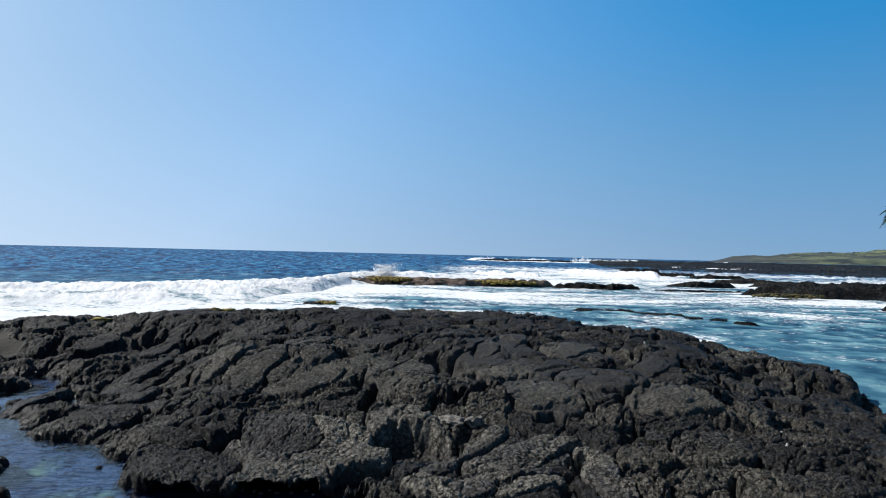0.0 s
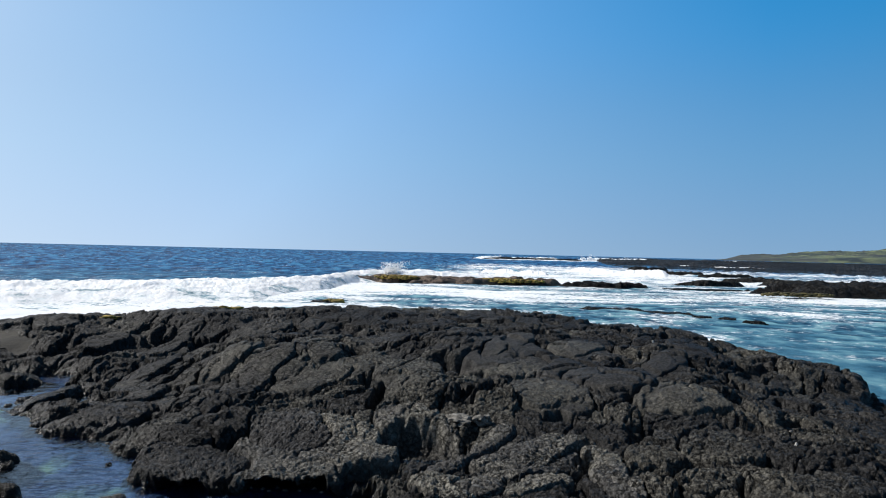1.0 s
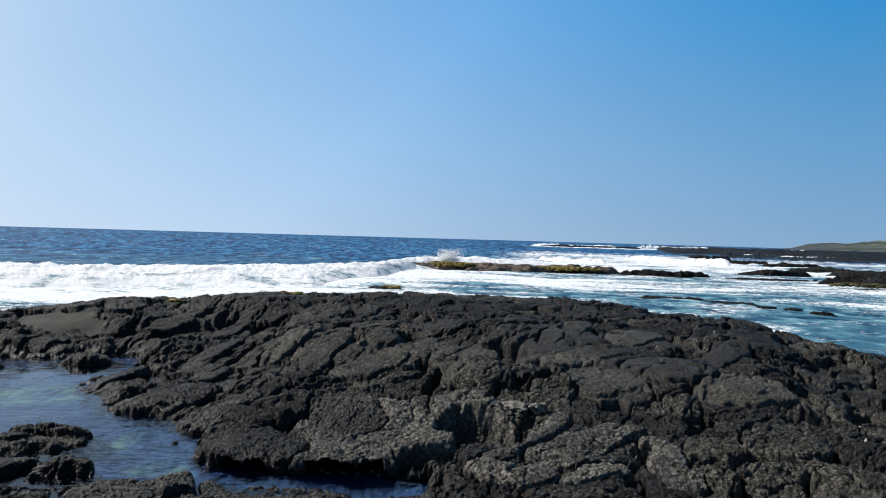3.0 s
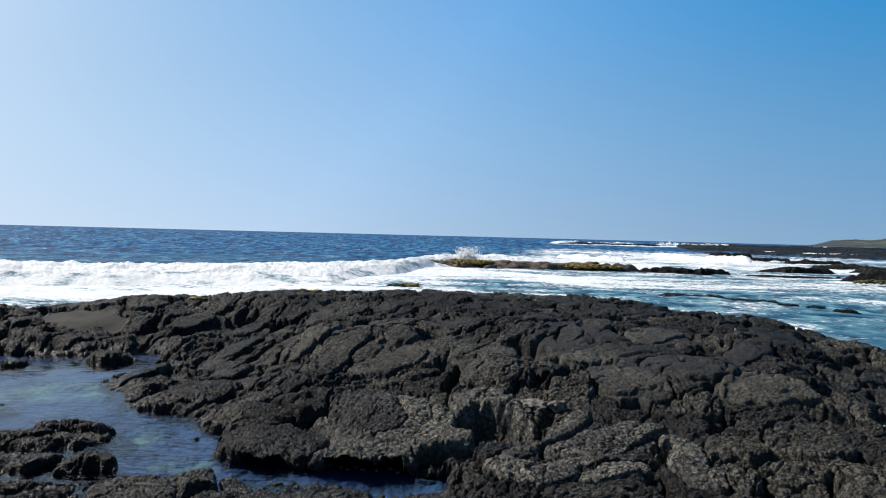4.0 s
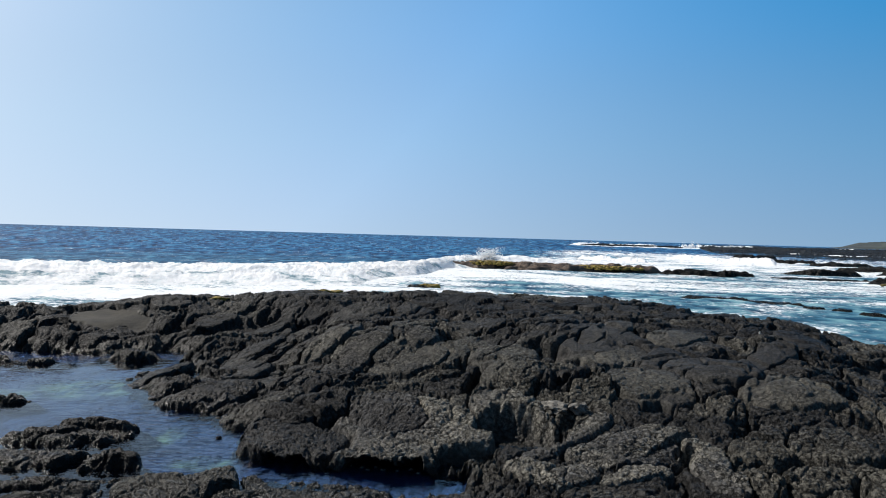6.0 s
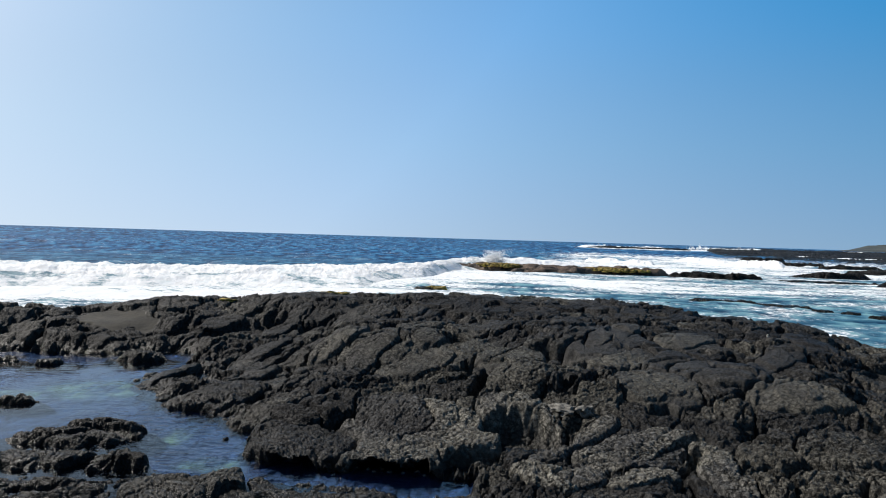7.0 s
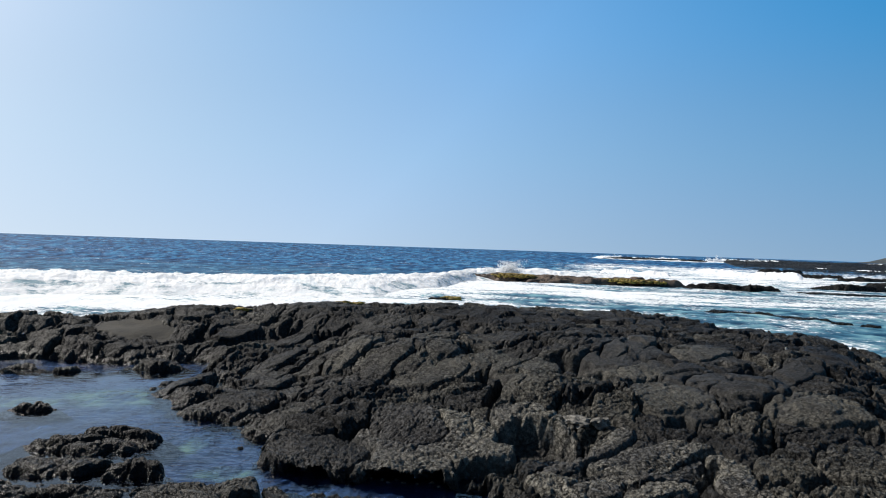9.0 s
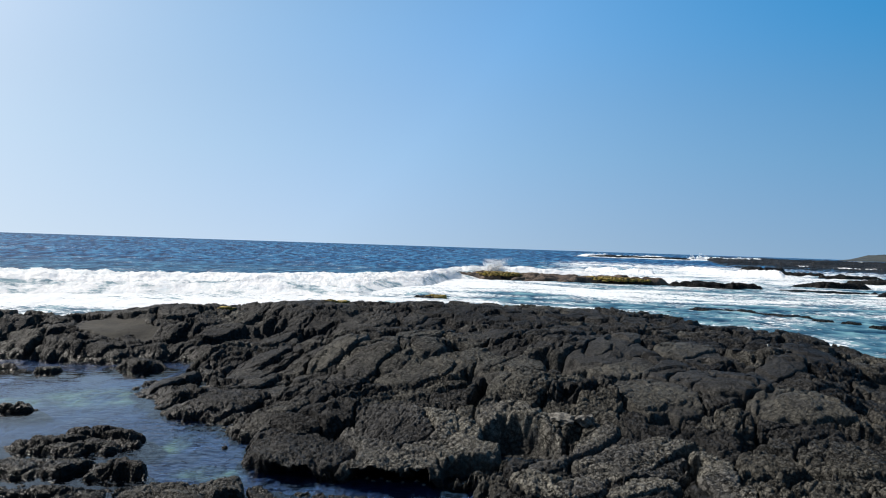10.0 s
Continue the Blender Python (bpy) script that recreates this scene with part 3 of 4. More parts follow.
LAB = np.where((SHORE < 0.3) & (LAB >= 1000), 0, LAB)
face_lab = LAB.ravel()[ground_faces[:, 0]]


def cut(mask, name, mat, parent=None):
    f = ground_faces[mask]
    used, f = np.unique(f, return_inverse=True)
    return mesh_object(name, ground_verts[used], f.reshape(-1, 4), mat, parent)


labels, counts = np.unique(face_lab, return_counts=True)
single = {lab for lab, n in zip(labels, counts) if lab >= 1000 and n < 150}
face_lab = np.where(np.isin(face_lab, list(single)), 0, face_lab)
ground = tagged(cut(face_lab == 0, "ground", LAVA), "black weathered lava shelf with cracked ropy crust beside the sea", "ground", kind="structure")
for lab in np.unique(face_lab):
    if lab == 0:
        continue
    if lab == 901:
        bed = tagged(cut(face_lab == lab, "pool_floor", FLOOR, ground), "submerged pool floor with pale sandy patches")
        at = np.empty(len(bed.data.vertices) * 3, np.float32)
        bed.data.vertices.foreach_get("co", at)
        bx, by = at[0::3], at[1::3]
        sandy = np.zeros(len(bx))
        for px, py, pw, pd in DRIFTS:
            sandy = np.maximum(sandy, step(1.3, 0.5, np.hypot((bx - px) / pw, (by - py) / pd)))
        bed.data.attributes.new("sand", "FLOAT", "POINT").data.foreach_set("value", sandy.astype(np.float32))
    elif lab == 900:
        tagged(cut(face_lab == lab, "sand_pocket", SAND_MAT, ground), "flat pocket of brown sand in the crust")
    elif lab % 100 == 2 and 100 < lab < 900:
        tagged(cut(face_lab == lab, "lava_rock", WET_LAVA), "jagged wet black lava rock standing in the tide pool", "rock", "rocks in the tide pool")
    elif lab < 100:
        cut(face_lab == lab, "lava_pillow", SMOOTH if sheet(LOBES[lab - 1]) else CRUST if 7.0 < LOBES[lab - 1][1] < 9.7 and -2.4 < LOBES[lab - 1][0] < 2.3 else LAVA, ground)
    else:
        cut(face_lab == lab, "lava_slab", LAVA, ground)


# ---- water ----
def foam_density(x, y):
    r, az = np.hypot(x, y), np.degrees(np.arctan2(x, y))
    patch = perlin(x * 0.05, y * 0.09, 61) + 0.6 * perlin(x * 0.16, y * 0.3, 62)
    edge = np.interp(az, [-70, -42, -25, -15, -8, 0, 6], [46, 47, 50, 55, 66, 74, 78])
    surf = step(0, 5, edge - r) * step(4, -6, az) * np.clip(0.78 + 0.4 * patch, 0.45, 1)
    surf *= 1 - 0.25 * step(-16, -9, az) * step(44, 36, r)
    channel = step(-12, 0, az) * step(90, 75, r) * np.clip(0.55 + 0.12 * step(42, 56, r) - 0.13 * step(7, 16, az) + 0.5 * patch, 0.05, 0.95)
    channel *= 1 - 0.22 * step(6, 14, az) * step(48, 32, r) - 0.45 * step(17, 23, az) * step(40, 28, r)
    outer = step(-4, 4, az) * step(66, 75, r) * step(230, 130, r) * np.clip(0.74 + 0.5 * patch, 0, 1)
    outer *= 1 - 0.22 * step(12.5, 16, az)
    far = step(0, 4, az) * step(300, 360, r) * step(480, 420, r) * step(14, 11, az) * 0.9
    outer = np.maximum(outer, np.maximum(far, 0.18 + 0.12 * patch))
    return np.clip(np.maximum(np.maximum(surf, channel), outer), 0, 1)


wr = radii_by(lambda r: r * r * 0.00022 if r < 600 else r * 0.12, 13.0, 4700)
X, Y = fan(-43.0, 33.0, 0.1, 2.0, wr)
R_ = np.hypot(X, Y)
AZ = np.degrees(np.arctan2(X, Y))


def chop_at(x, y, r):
    """Wind chop, -1 to 1, for height and colour: ripples close in, longer seas farther from the eye, where only they
    can be told apart.
    """
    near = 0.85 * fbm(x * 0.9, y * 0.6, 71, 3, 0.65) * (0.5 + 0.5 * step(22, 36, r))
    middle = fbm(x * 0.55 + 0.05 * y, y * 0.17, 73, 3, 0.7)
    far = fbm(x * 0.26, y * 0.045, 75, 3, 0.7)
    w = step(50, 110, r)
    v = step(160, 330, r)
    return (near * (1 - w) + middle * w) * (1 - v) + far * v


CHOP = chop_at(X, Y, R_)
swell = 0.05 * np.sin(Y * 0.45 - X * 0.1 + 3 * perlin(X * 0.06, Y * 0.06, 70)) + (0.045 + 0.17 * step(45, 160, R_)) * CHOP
d_shelf = inside(X, Y, SHELF)
Z = swell * step(2.0, 10.0, -d_shelf) * step(1500, 500, R_) - 0.9 * step(0.0, 1.2, d_shelf)
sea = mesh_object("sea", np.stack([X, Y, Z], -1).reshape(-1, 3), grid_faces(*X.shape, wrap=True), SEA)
tagged(sea, "deep blue open sea with white surf and teal shallows", "sea", kind="structure")
FO = foam_density(X, Y)
SH = np.clip(step(-12, 8, AZ) * step(190, 60, R_) + 0.8 * step(62, 40, R_) + 0.45 * step(105, 55, R_) * step(5, -15, AZ), 0, 1)
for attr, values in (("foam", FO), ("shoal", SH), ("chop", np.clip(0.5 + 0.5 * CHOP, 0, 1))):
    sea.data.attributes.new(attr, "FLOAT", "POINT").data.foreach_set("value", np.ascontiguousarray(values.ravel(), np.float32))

pr = np.linspace(5.4, 17.5, 60)
pa = np.radians(np.linspace(4, -62, 100))
X, Y = pr[:, None] * np.sin(pa), pr[:, None] * np.cos(pa)
pool = mesh_object("tide_pool_water", np.stack([X, Y, 0 * X + 0.0], -1).reshape(-1, 3), grid_faces(*X.shape)[:, ::-1], POOL)
pool.visible_shadow = False
tagged(pool, "clear still tide pool water reflecting the sky", "tide pool", kind="structure")


# ---- breaking wave ----
def crest_radius(az):
    return np.interp(az, [-70, -42, -25, -15, -10, -7, -1, 5], [38, 40, 42.5, 47, 54, 66, 71, 76])


def breaking_wave():
    """A rolling bank of white water that comes in towards the shelf, from open sea to the reef."""
    az = np.linspace(-66, 4.6, 1000)
    v = np.linspace(-1, 1, 70)
    A, V = np.meshgrid(az, v)
    rc = crest_radius(A) + 1.2 * perlin(A * 0.12, 0 * A, 101)
    r = rc + np.where(V < 0, V * np.interp(A, [-25, -15, -9, -4], [7.5, 12, 8, 7.5]), V * 9.0)
    xx, yy = r * np.sin(np.radians(A)), r * np.cos(np.radians(A))
    high = np.interp(A, [-66, -40, -20, -10, -6, -3, 0.5, 3, 4.6], [0.7, 0.72, 0.66, 0.6, 0.85, 0.8, 0.62, 0.4, 0.1]) * (1 + 0.35 * perlin(xx * 0.13, 0 * xx, 102))
    prof = np.where(V < 0, step(-1.0, 0.0, V) ** 0.75, step(1.0, 0.0, V))
    lumps = np.abs(fbm(xx * 0.4, yy * 0.35, 103, 5, 0.62)) * 0.3 + 0.09 * fbm(xx * 1.9, yy * 1.3, 104, 4, 0.65)
    zz = high * prof + lumps * prof * 0.55 - 0.22 * (1 - prof)
    wave = new("breaking_wave")
    pts = np.stack([xx, yy, zz], -1)
    for name, lo, hi in (("wash", 0, 22), ("wave_face", 21, 36), ("wave_crest", 35, 46), ("wave_back", 45, 70)):
        rows = pts[lo:hi]
        mesh_object(name, rows.reshape(-1, 3), grid_faces(rows.shape[0], rows.shape[1]), WASH if name == "wash" else FOAM, wave)
    return wave


tagged(breaking_wave(), "long white breaking wave of tumbling foam rolling towards the lava", "wave")

# ---- reefs and far land ----
def reef(name, cx, cy, half_w, half_d, top, seed, mat, label, category, turn=0.0, n=120, skirt=0.7, lump=1.0):
    """A low rock with an uneven outline and broken top, its skirt under water."""
    u = np.linspace(-1.15, 1.15, n)
    U, V = np.meshgrid(u, np.linspace(-1.15, 1.15, max(24, n // 2)))
    e = np.sqrt(U ** 2 + V ** 2) + 0.22 * fbm(U * 2.5 + seed, V * 2.5, seed, 4)
    s = step(1.0, 0.55, e)
    f1, gap, who, ox, oy = cells(U * half_w * 0.6 + 0.2 * perlin(U * 9, V * 9, seed), V * half_d * 0.6, seed)
    zz = top * s * (0.75 + lump * (0.5 * fbm(U * 3, V * 2, seed + 5, 4) + 0.25 * step(0, 0.3, gap) + 0.3 * (RND[who, 2] - 0.5))) - skirt * (1 - s)
    zz = zz + 0.17 * top * fbm(U * half_w * 1.1, V * half_d * 1.1, seed + 9, 4, 0.65) * s
    c, si = math.cos(radians(turn)), math.sin(radians(turn))
    xx, yy = U * half_w, V * half_d
    verts = np.stack([cx + xx * c - yy * si, cy + xx * si + yy * c, zz], -1).reshape(-1, 3)
    return tagged(mesh_object(name, verts, grid_faces(*U.shape), mat), label, category)


def polar(az, r):
    return r * math.sin(radians(az)), r * math.cos(radians(az))


def ball_cloud(name, centres, sizes, mat, parent=None, seed=1):
    """Many small uneven blobs joined in one mesh."""
    base = bmesh.new()
    bmesh.ops.create_icosphere(base, subdivisions=1, radius=1.0)
    bv = np.array([v.co[:] for v in base.verts])
    bf = np.array([[v.index for v in f.verts] for f in base.faces])
    base.free()
    rs = np.random.RandomState(seed)
    verts, faces = [], []
    for k, (c, sz) in enumerate(zip(centres, sizes)):
        verts.append(np.array(c) + bv * sz * rs.uniform(0.7, 1.3, (len(bv), 1)))
        faces.append(bf + k * len(bv))
    return mesh_object(name, np.concatenate(verts), np.concatenate(faces), mat, parent)


def weed_on(rock, name, cx, cy, half_w, half_d, z, n, mat, seed, label=""):
    rs = np.random.RandomState(seed)
    a, q = rs.uniform(0, 2 * np.pi, n), np.sqrt(rs.uniform(0, 1, n))
    c = np.stack([cx + half_w * q * np.cos(a), cy + half_d * q * np.sin(a), z + rs.uniform(-0.1, 0.06, n) - 0.25 * q ** 3 * z], -1)
    sizes = np.stack([rs.uniform(0.1, 0.3, n), rs.uniform(0.1, 0.25, n), rs.uniform(0.03, 0.08, n)], -1)
    ob = ball_cloud(name, c, sizes, mat, rock, seed)
    if label:
        tagged(ob, label)
    return ob


reef_a = reef("reef_rock", 0.0, 62.0, 10.8, 2.8, 0.5, 3, REEF, "low brown-black reef rock capped with ochre seaweed in the surf", "rock", 1, n=200)
weed_on(reef_a, "seaweed", -4.1, 61.5, 2.1, 1.3, 0.56, 420, WEED, 31, "ochre seaweed mat")
weed_on(reef_a, "seaweed", 5.0, 61.5, 2.9, 1.3, 0.46, 500, WEED, 32, "ochre seaweed mat")
reef("reef_rock", 13.0, 61.0, 4.6, 1.8, 0.36, 4, LAVA_FAR, "low wet black reef rock awash in foam", "rock")
reef("reef_rock", 13.9, 59.5, 0.7, 0.5, 0.45, 14, LAVA_FAR, "single black boulder on the reef", "rock", n=40)
reef("reef_rock", 20.5, 60.5, 5.0, 1.0, 0.10, 15, LAVA_FAR, "low wet black reef rock awash in foam", "rock")
reef("reef_rock", 25.0, 71.0, 4.5, 1.6, 0.4, 16, LAVA_FAR, "low wet black reef rock awash in foam", "rock")
reef_b = reef("reef_rock", 36.0, 57.0, 15.0, 8.5, 0.98, 5, LAVA_FAR, "black lava reef with olive seaweed along its waterline", "rock", n=300, lump=0.5)
weed_on(reef_b, "seaweed", 23.6, 50.2, 2.4, 0.9, 0.35, 150, WEED_DULL, 33, "olive seaweed fringe")
reef("reef_rock", 26.5, 41.0, 3.2, 1.2, 0.4, 17, LAVA_FAR, "small wet black rock in the channel", "rock", n=60)
for k, (x, y, hw, hd, top) in enumerate([(7.3, 36.2, 1.1, 0.5, 0.09), (8.5, 35.6, 1.0, 0.5, 0.11), (9.5, 34.7, 1.0, 0.45, 0.08), (10.4, 33.8, 1.0, 0.5, 0.09),
                                         (11.1, 32.4, 0.5, 0.35, 0.07), (12.0, 31.9, 0.45, 0.3, 0.08), (12.5, 30.4, 0.55, 0.3, 0.10), (5.0, 33.9, 0.5, 0.3, 0.05)]):
    reef("reef_rock", x, y, hw, hd, top, 70 + k, LAVA_FAR, "small jagged black rock awash in the channel", "rock", turn=-25, n=48, skirt=0.06)
reef_c = reef("reef_rock", -6.3, 37.0, 1.0, 0.5, 0.06, 20, LAVA_FAR, "flat black rock with ochre weed in the surf", "rock", n=60)
weed_on(reef_c, "seaweed", -5.8, 37.0, 0.45, 0.3, 0.03, 40, WEED, 34, "ochre seaweed mat")
for k, (az, r, hw, hd, top) in enumerate([(17.5, 118, 4.0, 2.0, 0.45), (20.5, 112, 5.0, 2.0, 0.4), (22.5, 92, 5.0, 1.8, 0.4), (25.0, 84, 5.0, 2.0, 0.5), (15.0, 150, 5, 2.5, 0.5), (6.5, 380, 30, 8, 0.7)]):
    x, y = polar(az, r)
    reef("reef_rock", x, y, hw, hd, top, 60 + k, LAVA_FAR, "low brown-black rock in the outer wash", "rock", n=80)
reef("reef_rock", 34, 400, 26, 9, 0.75, 21, LAVA_FAR, "low dark reef far out in the surf", "rock")


def lava_point():
    """The flat black lava coast that runs out in the distance."""
    n, m = 300, 90
    U, V = np.meshgrid(np.linspace(-1, 1, n), np.linspace(0, 1, m))
    az = 27 + U * 16.0
    r0 = np.interp(az, [11, 11.6, 12.6, 18, 24, 43], [430, 280, 175, 165, 160, 140]) * (1 + 0.10 * fbm(az * 0.9, 0 * az, 110, 5, 0.6))
    r = r0 * (1 - V) + 620 * V
    xx, yy = r * np.sin(np.radians(az)), r * np.cos(np.radians(az))
    rocky = 1 + 0.8 * fbm(xx * 0.05, yy * 0.05, 111, 5) + 0.5 * fbm(xx * 0.4, yy * 0.25, 115, 3)
    zz = -0.3 + (0.72 + 0.4 * V) * (0.55 * step(0.0, 0.02, V) + 0.45 * step(0.0, 0.3, V)) * step(-1, -0.97, U) * np.clip(rocky, 0.62, 1.7)
    return mesh_object("lava_point", np.stack([xx, yy, zz], -1).reshape(-1, 3), grid_faces(m, n), FAR_POINT)


tagged(lava_point(), "long flat black lava point in the distance", "coast", kind="structure")


def headland():
    n, mrow = 700, 50
    U, V = np.meshgrid(np.linspace(0, 1, n), np.linspace(0, 1, mrow))
    az = 19.8 + 22.2 * U
    r = 850 + 500 * V
    xx, yy = r * np.sin(np.radians(az)), r * np.cos(np.radians(az))
    rise = np.interp(az, [19.8, 20.5, 21.5, 24.2, 25.6, 28.8, 31.1, 42], [0, 2, 8.5, 10.0, 13.5, 17.5, 20, 26])
    zz = 1.2 + rise * (0.25 * step(0, 0.06, V) + 0.75 * step(0, 0.7, V)) * (1 + 0.2 * fbm(xx * 0.006, yy * 0.006, 80, 5) + 0.12 * fbm(xx * 0.05, yy * 0.02, 83, 4, 0.65))
    land = mesh_object("headland", np.stack([xx, yy, zz], -1).reshape(-1, 3), grid_faces(*U.shape), SCRUB)
    # bare lava with sparse scrub out on the tip and in patches inland
    land.data.materials.append(SCRUB_BARE)
    mid = np.zeros(len(land.data.polygons) * 3, np.float32)
    land.data.polygons.foreach_get("center", mid)
    cx, cy = mid[0::3], mid[1::3]
    bare = 24.2 - np.degrees(np.arctan2(cx, cy)) + 3.5 * fbm(cx * 0.02, cy * 0.008, 86, 4) > 0
    bare |= fbm(cx * 0.03, cy * 0.01, 88, 3) > 0.34
    land.data.polygons.foreach_set("material_index", bare.astype(np.int32))
    return land


tagged(headland(), "low green scrub-covered headland on the far coast", "headland", kind="structure")


# ---- spray where the wave meets the reef ----
def spray(cx, cy, wide, tall, n, drop, seed, label):
    """A burst of drops, dense at its foot and ragged at its top."""
    rs = np.random.RandomState(seed)
    jets = 18
    which = rs.randint(0, jets, n)
    foot, lean, high = rs.normal(0, wide, jets), rs.normal(0, 0.35, jets), rs.uniform(0.25, 1.0, jets) ** 1.4
    high *= np.exp(-0.3 * (foot / wide) ** 2)
    up = rs.uniform(0, 1, n) ** 1.6
    spread = (0.10 + 0.22 * up) * wide
    c = np.stack([cx + foot[which] + lean[which] * up * tall + rs.normal(0, 1, n) * spread, cy + rs.normal(0, 0.4 * wide, n), 0.15 + tall * up * high[which]], -1)
    sizes = rs.uniform(0.25, 1.0, (n, 1)) * drop * (1.25 - 0.9 * up[:, None])
    return tagged(ball_cloud("spray", c, sizes, FOAM, None, seed + 1), label, "spray", "spray bursts", kind="stuff")


spray(-5.6, 63.9, 1.2, 1.7, 9000, 0.085, 41, "burst of white spray above the reef rock")
for az, r, wide, tall in ((10.7, 430, 2.6, 4.0), (3.4, 385, 3.0, 2.6), (13.6, 470, 3.0, 2.8)):
    x, y = polar(az, r)
    spray(x, y, wide, tall, 500, 0.4, 43 + round(az), "small burst of white spray on the far reef")


def surf_line(az0, az1, r0, r1, tall, depth, seed, label):
    """A bank of white water far out."""
    A, V = np.meshgrid(np.linspace(az0, az1, 260), np.linspace(-1, 1, 24))
    w = (A - az0) / (az1 - az0)
    r = r0 + (r1 - r0) * w + depth * V
    xx, yy = r * np.sin(np.radians(A)), r * np.cos(np.radians(A))
    ends = step(0.0, 0.15, w) * step(1.0, 0.85, w)
    prof = step(1.0, 0.0, np.abs(V)) * ends
    crest = np.clip(0.6 + 0.5 * fbm(A * 0.5, 0 * A, seed, 3) + 0.12 * fbm(A * 3.0, V * 2, seed + 1, 4, 0.7), 0.1, 1.2)
    zz = prof * tall * crest + 0.2 * tall * prof * fbm(xx * 0.35, yy * 0.15, seed + 3, 4, 0.7) - 0.25 * (1 - prof)
    return tagged(mesh_object("distant_breaker", np.stack([xx, yy, zz], -1).reshape(-1, 3), grid_faces(*A.shape), FOAM), label, "wave", "distant breakers")


surf_line(8.5, 17.5, 125, 105, 0.95, 9, 121, "white breaker rolling into the bay behind the reef")
surf_line(1.5, 9.0, 390, 380, 1.5, 8, 122, "thin white breaker far out on a low reef")
surf_line(10.5, 15.5, 480, 450, 1.9, 10, 123, "thin white breaker along the far lava point")
surf_line(2.0, 8.0, 105, 96, 0.7, 5, 124, "white breaker rolling into the bay behind the reef")
surf_line(19.8, 22.4, 700, 660, 1.7, 8, 125, "thin white breaker below the green headland")
surf_line(16.0, 24.0, 235, 215, 0.5, 4, 126, "thin white wash along the black lava point")


# ---- palm ----
def palm(px, py, base, tall):
    tree = tagged(new("palm_tree"), "coconut palm with drooping green fronds on the far shore", "palm tree")
    tree.location = (px, py, base)
    s = np.linspace(0, 1, 24)
    ang = np.linspace(0, 2 * np.pi, 13)[:-1]
    rad = 0.2 - 0.09 * s + 0.015 * (np.arange(24) % 2)
    v = np.stack([(0.5 * s ** 2)[:, None] + rad[:, None] * np.cos(ang), rad[:, None] * np.sin(ang), (s * tall)[:, None] + 0 * ang], -1)
    mesh_object("trunk", v.reshape(-1, 3), grid_faces(24, 12, wrap=True)[:, ::-1], BARK, tree)
    rs = np.random.RandomState(5)
    for k in range(30):
        turn, lift_, length = k * 2.4 + rs.uniform(-0.2, 0.2), rs.uniform(-0.4, 1.0), rs.uniform(1.3, 1.8)
        verts, faces = [], []
        for q in np.linspace(0.05, 1, 26):
            out = q * length * math.cos(lift_ * (1 - 0.4 * q))
            hh = q * length * math.sin(lift_) - 1.3 * q * q
            for side in (-1, 1):
                w = 0.55 * math.sin(math.pi * min(1, q * 0.9 + 0.1)) + 0.05
                b0 = len(verts)
                for du, dw, dz in ((0, 0, 0), (0.07, 0, 0), (0.22, w, -0.35 * w), (0.18, w * 0.9, -0.4 * w)):
                    ox, oy = out + du, side * dw
                    verts.append((0.5 + ox * math.cos(turn) - oy * math.sin(turn), ox * math.sin(turn) + oy * math.cos(turn), tall + hh + dz))
                faces.append((b0, b0 + 1, b0 + 2, b0 + 3))
        mesh_object("frond", verts, faces, FROND, tree, False)
    return tree


x, y = polar(31.7, 66)
palm(x, y, 0.6, 6.6)


# ---- small things on the crust ----
def ground_z(px, py):
    return float(lava_height(np.array([px]), np.array([py]))[0][0])


def stone(name, px, py, size, mat, label, category, seed, group=""):
    """A small uneven lump, sunk a little into what it lies on."""
    bm = bmesh.new()
    bmesh.ops.create_icosphere(bm, subdivisions=3, radius=1.0)
    for v in bm.verts:
        n1 = noise.noise(v.co * 1.3 + Vector((seed * 7.1, 0, 0)))
        n2 = noise.noise(v.co * 3.7 + Vector((0, seed * 3.3, 0)))
        n3 = noise.noise(v.co * 9.0 + Vector((0, 0, seed * 5.3)))
        v.co *= 1 + 0.5 * n1 + 0.35 * n2 + 0.2 * n3
        v.co.x, v.co.y, v.co.z = v.co.x * size[0], v.co.y * size[1], v.co.z * size[2]
    me = bpy.data.meshes.new(name)
    bm.to_mesh(me)
    bm.free()
    me.materials.append(mat)
    for p in me.polygons:
        p.use_smooth = category != 'rock'
    ob = new(name, me)
    ob.location = (px, py, ground_z(px, py) + size[2] * 0.35)
    ob.rotation_euler = (0, 0, seed * 1.7)
    return tagged(ob, label, category, group)


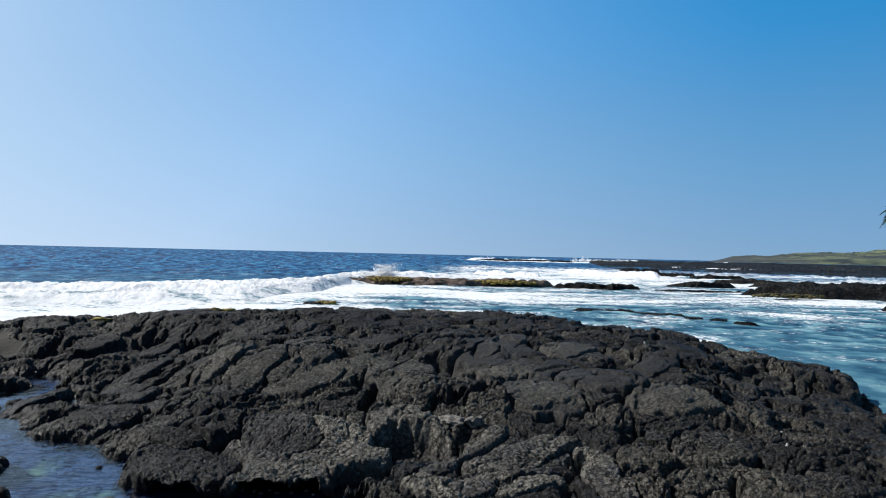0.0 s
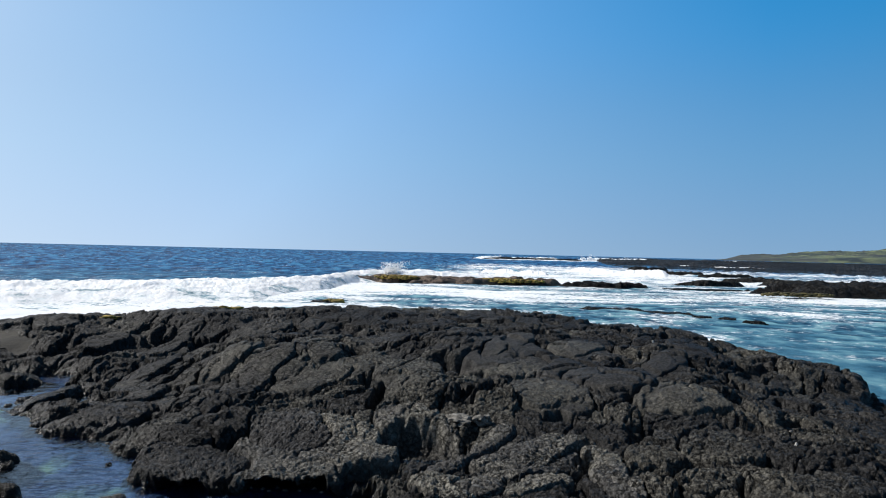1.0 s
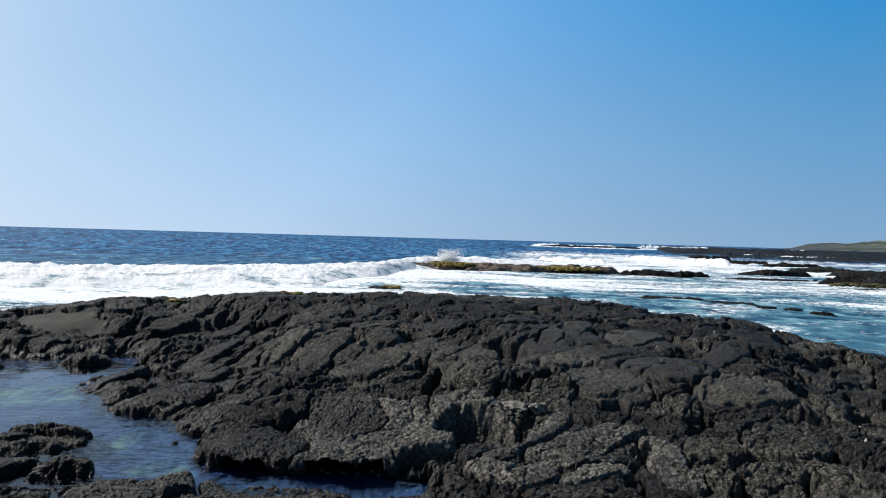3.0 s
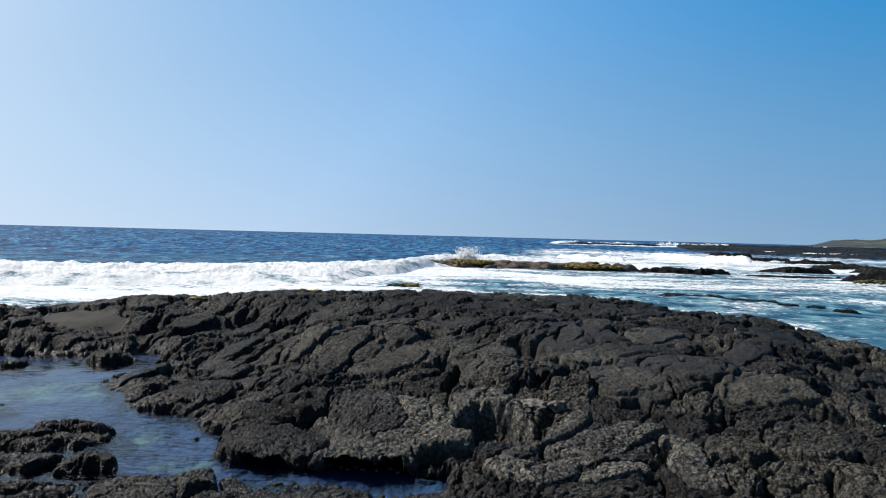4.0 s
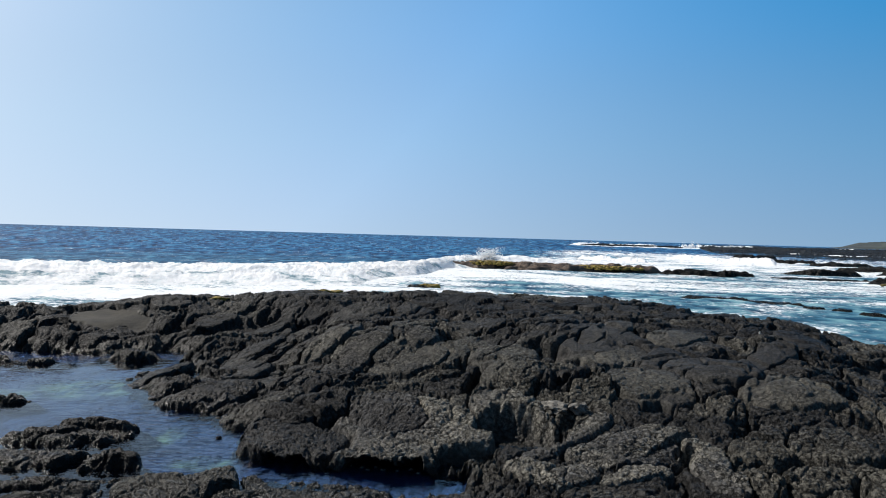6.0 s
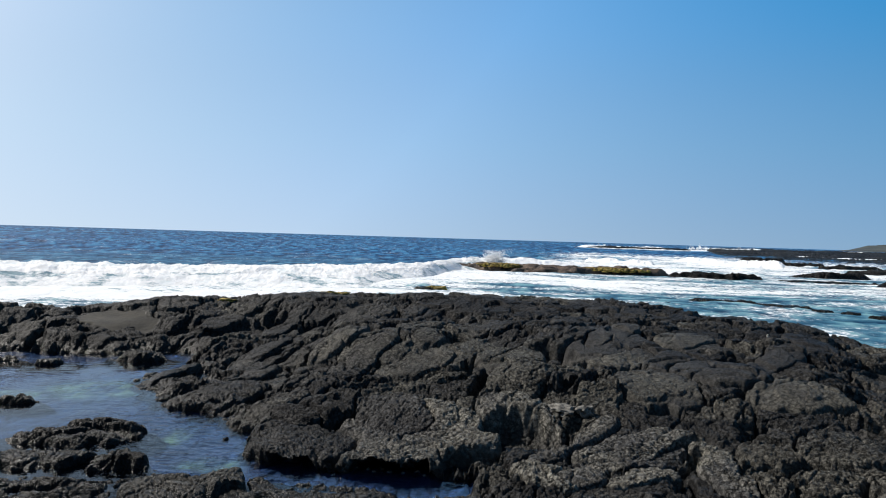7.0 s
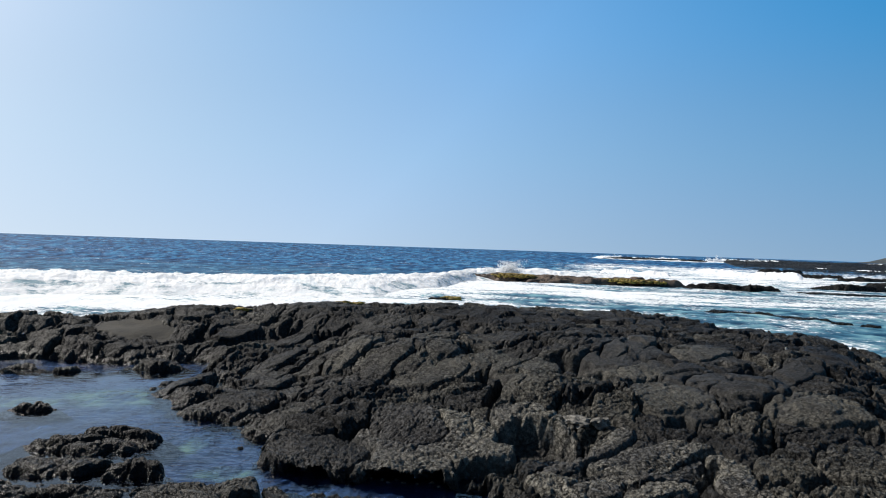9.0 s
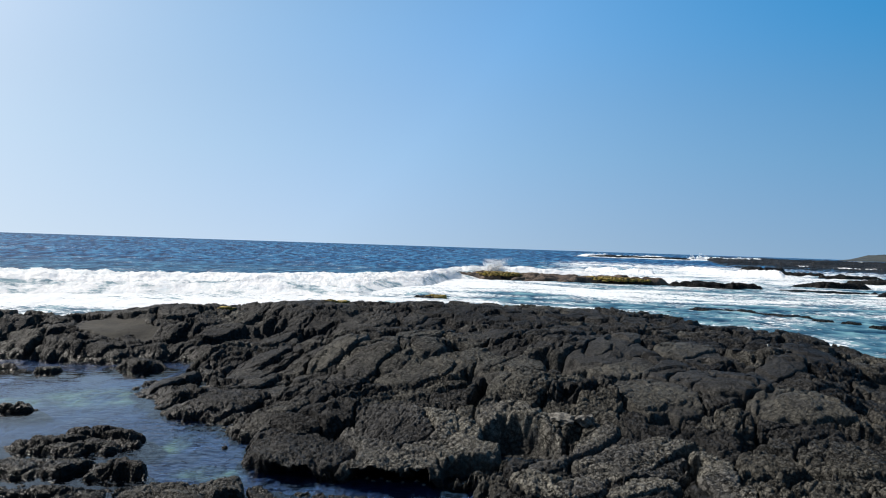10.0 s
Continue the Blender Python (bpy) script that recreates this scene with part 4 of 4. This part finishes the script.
for k, (px, py, a, b, c) in enumerate([(4.21, 9.01, 0.022, 0.018, 0.03), (6.1, 10.1, 0.04, 0.03, 0.02), (2.16, 9.7, 0.014, 0.014, 0.014), (4.6, 10.0, 0.02, 0.014, 0.014), (0.06, 11.96, 0.02, 0.016, 0.014), (3.94, 14.34, 0.02, 0.02, 0.03)]):
    stone("coral_fragment", px, py, (a, b, c), SHELL, "small bleached white coral fragment lying on the lava", "coral", k + 1, "coral fragments")
stone("pale_rock", 0.18, 9.84, (0.2, 0.2, 0.09), PALE, "pale grey crusted rock lump on the lava", "rock", 11, "pale lumps")
stone("pale_rock", 0.46, 9.72, (0.08, 0.12, 0.08), PALE, "pale grey crusted rock lump on the lava", "rock", 12, "pale lumps")
stone("pale_rock", 3.74, 9.41, (0.12, 0.07, 0.035), PALE, "flat pale grey crusted rock lump on the lava", "rock", 13, "pale lumps")
pebble = stone("pebble", -3.97, 8.74, (0.035, 0.035, 0.03), LAVA, "black round pebble at the pool surface", "pebble", 14)
pebble.location.z = 0.0
stone("pebble", -4.9, 9.72, (0.1, 0.08, 0.08), LAVA, "small black stone at the pool edge", "pebble", 15)


def weed_clump(px, py, half_w, half_d, n, seed):
    rs = np.random.RandomState(seed)
    a, q = rs.uniform(0, 2 * np.pi, n), np.sqrt(rs.uniform(0, 1, n))
    xs, ys = px + half_w * q * np.cos(a), py + half_d * q * np.sin(a)
    zs = lava_height(xs, ys)[0]
    c = np.stack([xs, ys, zs + 0.005], -1)
    sizes = np.stack([rs.uniform(0.06, 0.14, n), rs.uniform(0.05, 0.1, n), rs.uniform(0.015, 0.035, n)], -1)
    return tagged(ball_cloud("seaweed_clump", c, sizes, WEED, None, seed), "ochre seaweed clump on the outer lava edge", "seaweed", "clumps on the lava edge")


weed_clump(-5.85, 19.2, 0.42, 0.15, 80, 51)
weed_clump(-8.2, 17.9, 0.2, 0.12, 30, 52)

for k in range(11):
    px = -2.45 + 0.11 * k + 0.04 * math.sin(k * 5.1)
    pale_stone = stone("pebble", px, 8.04 + 0.06 * math.sin(k * 2.3), (0.024 + 0.01 * math.sin(k * 3.7), 0.022, 0.02), PALE,
                       "small pale pebble at the waterline under the slab", "pebble", 30 + k, "waterline pebbles")
    pale_stone.location.z = -0.008
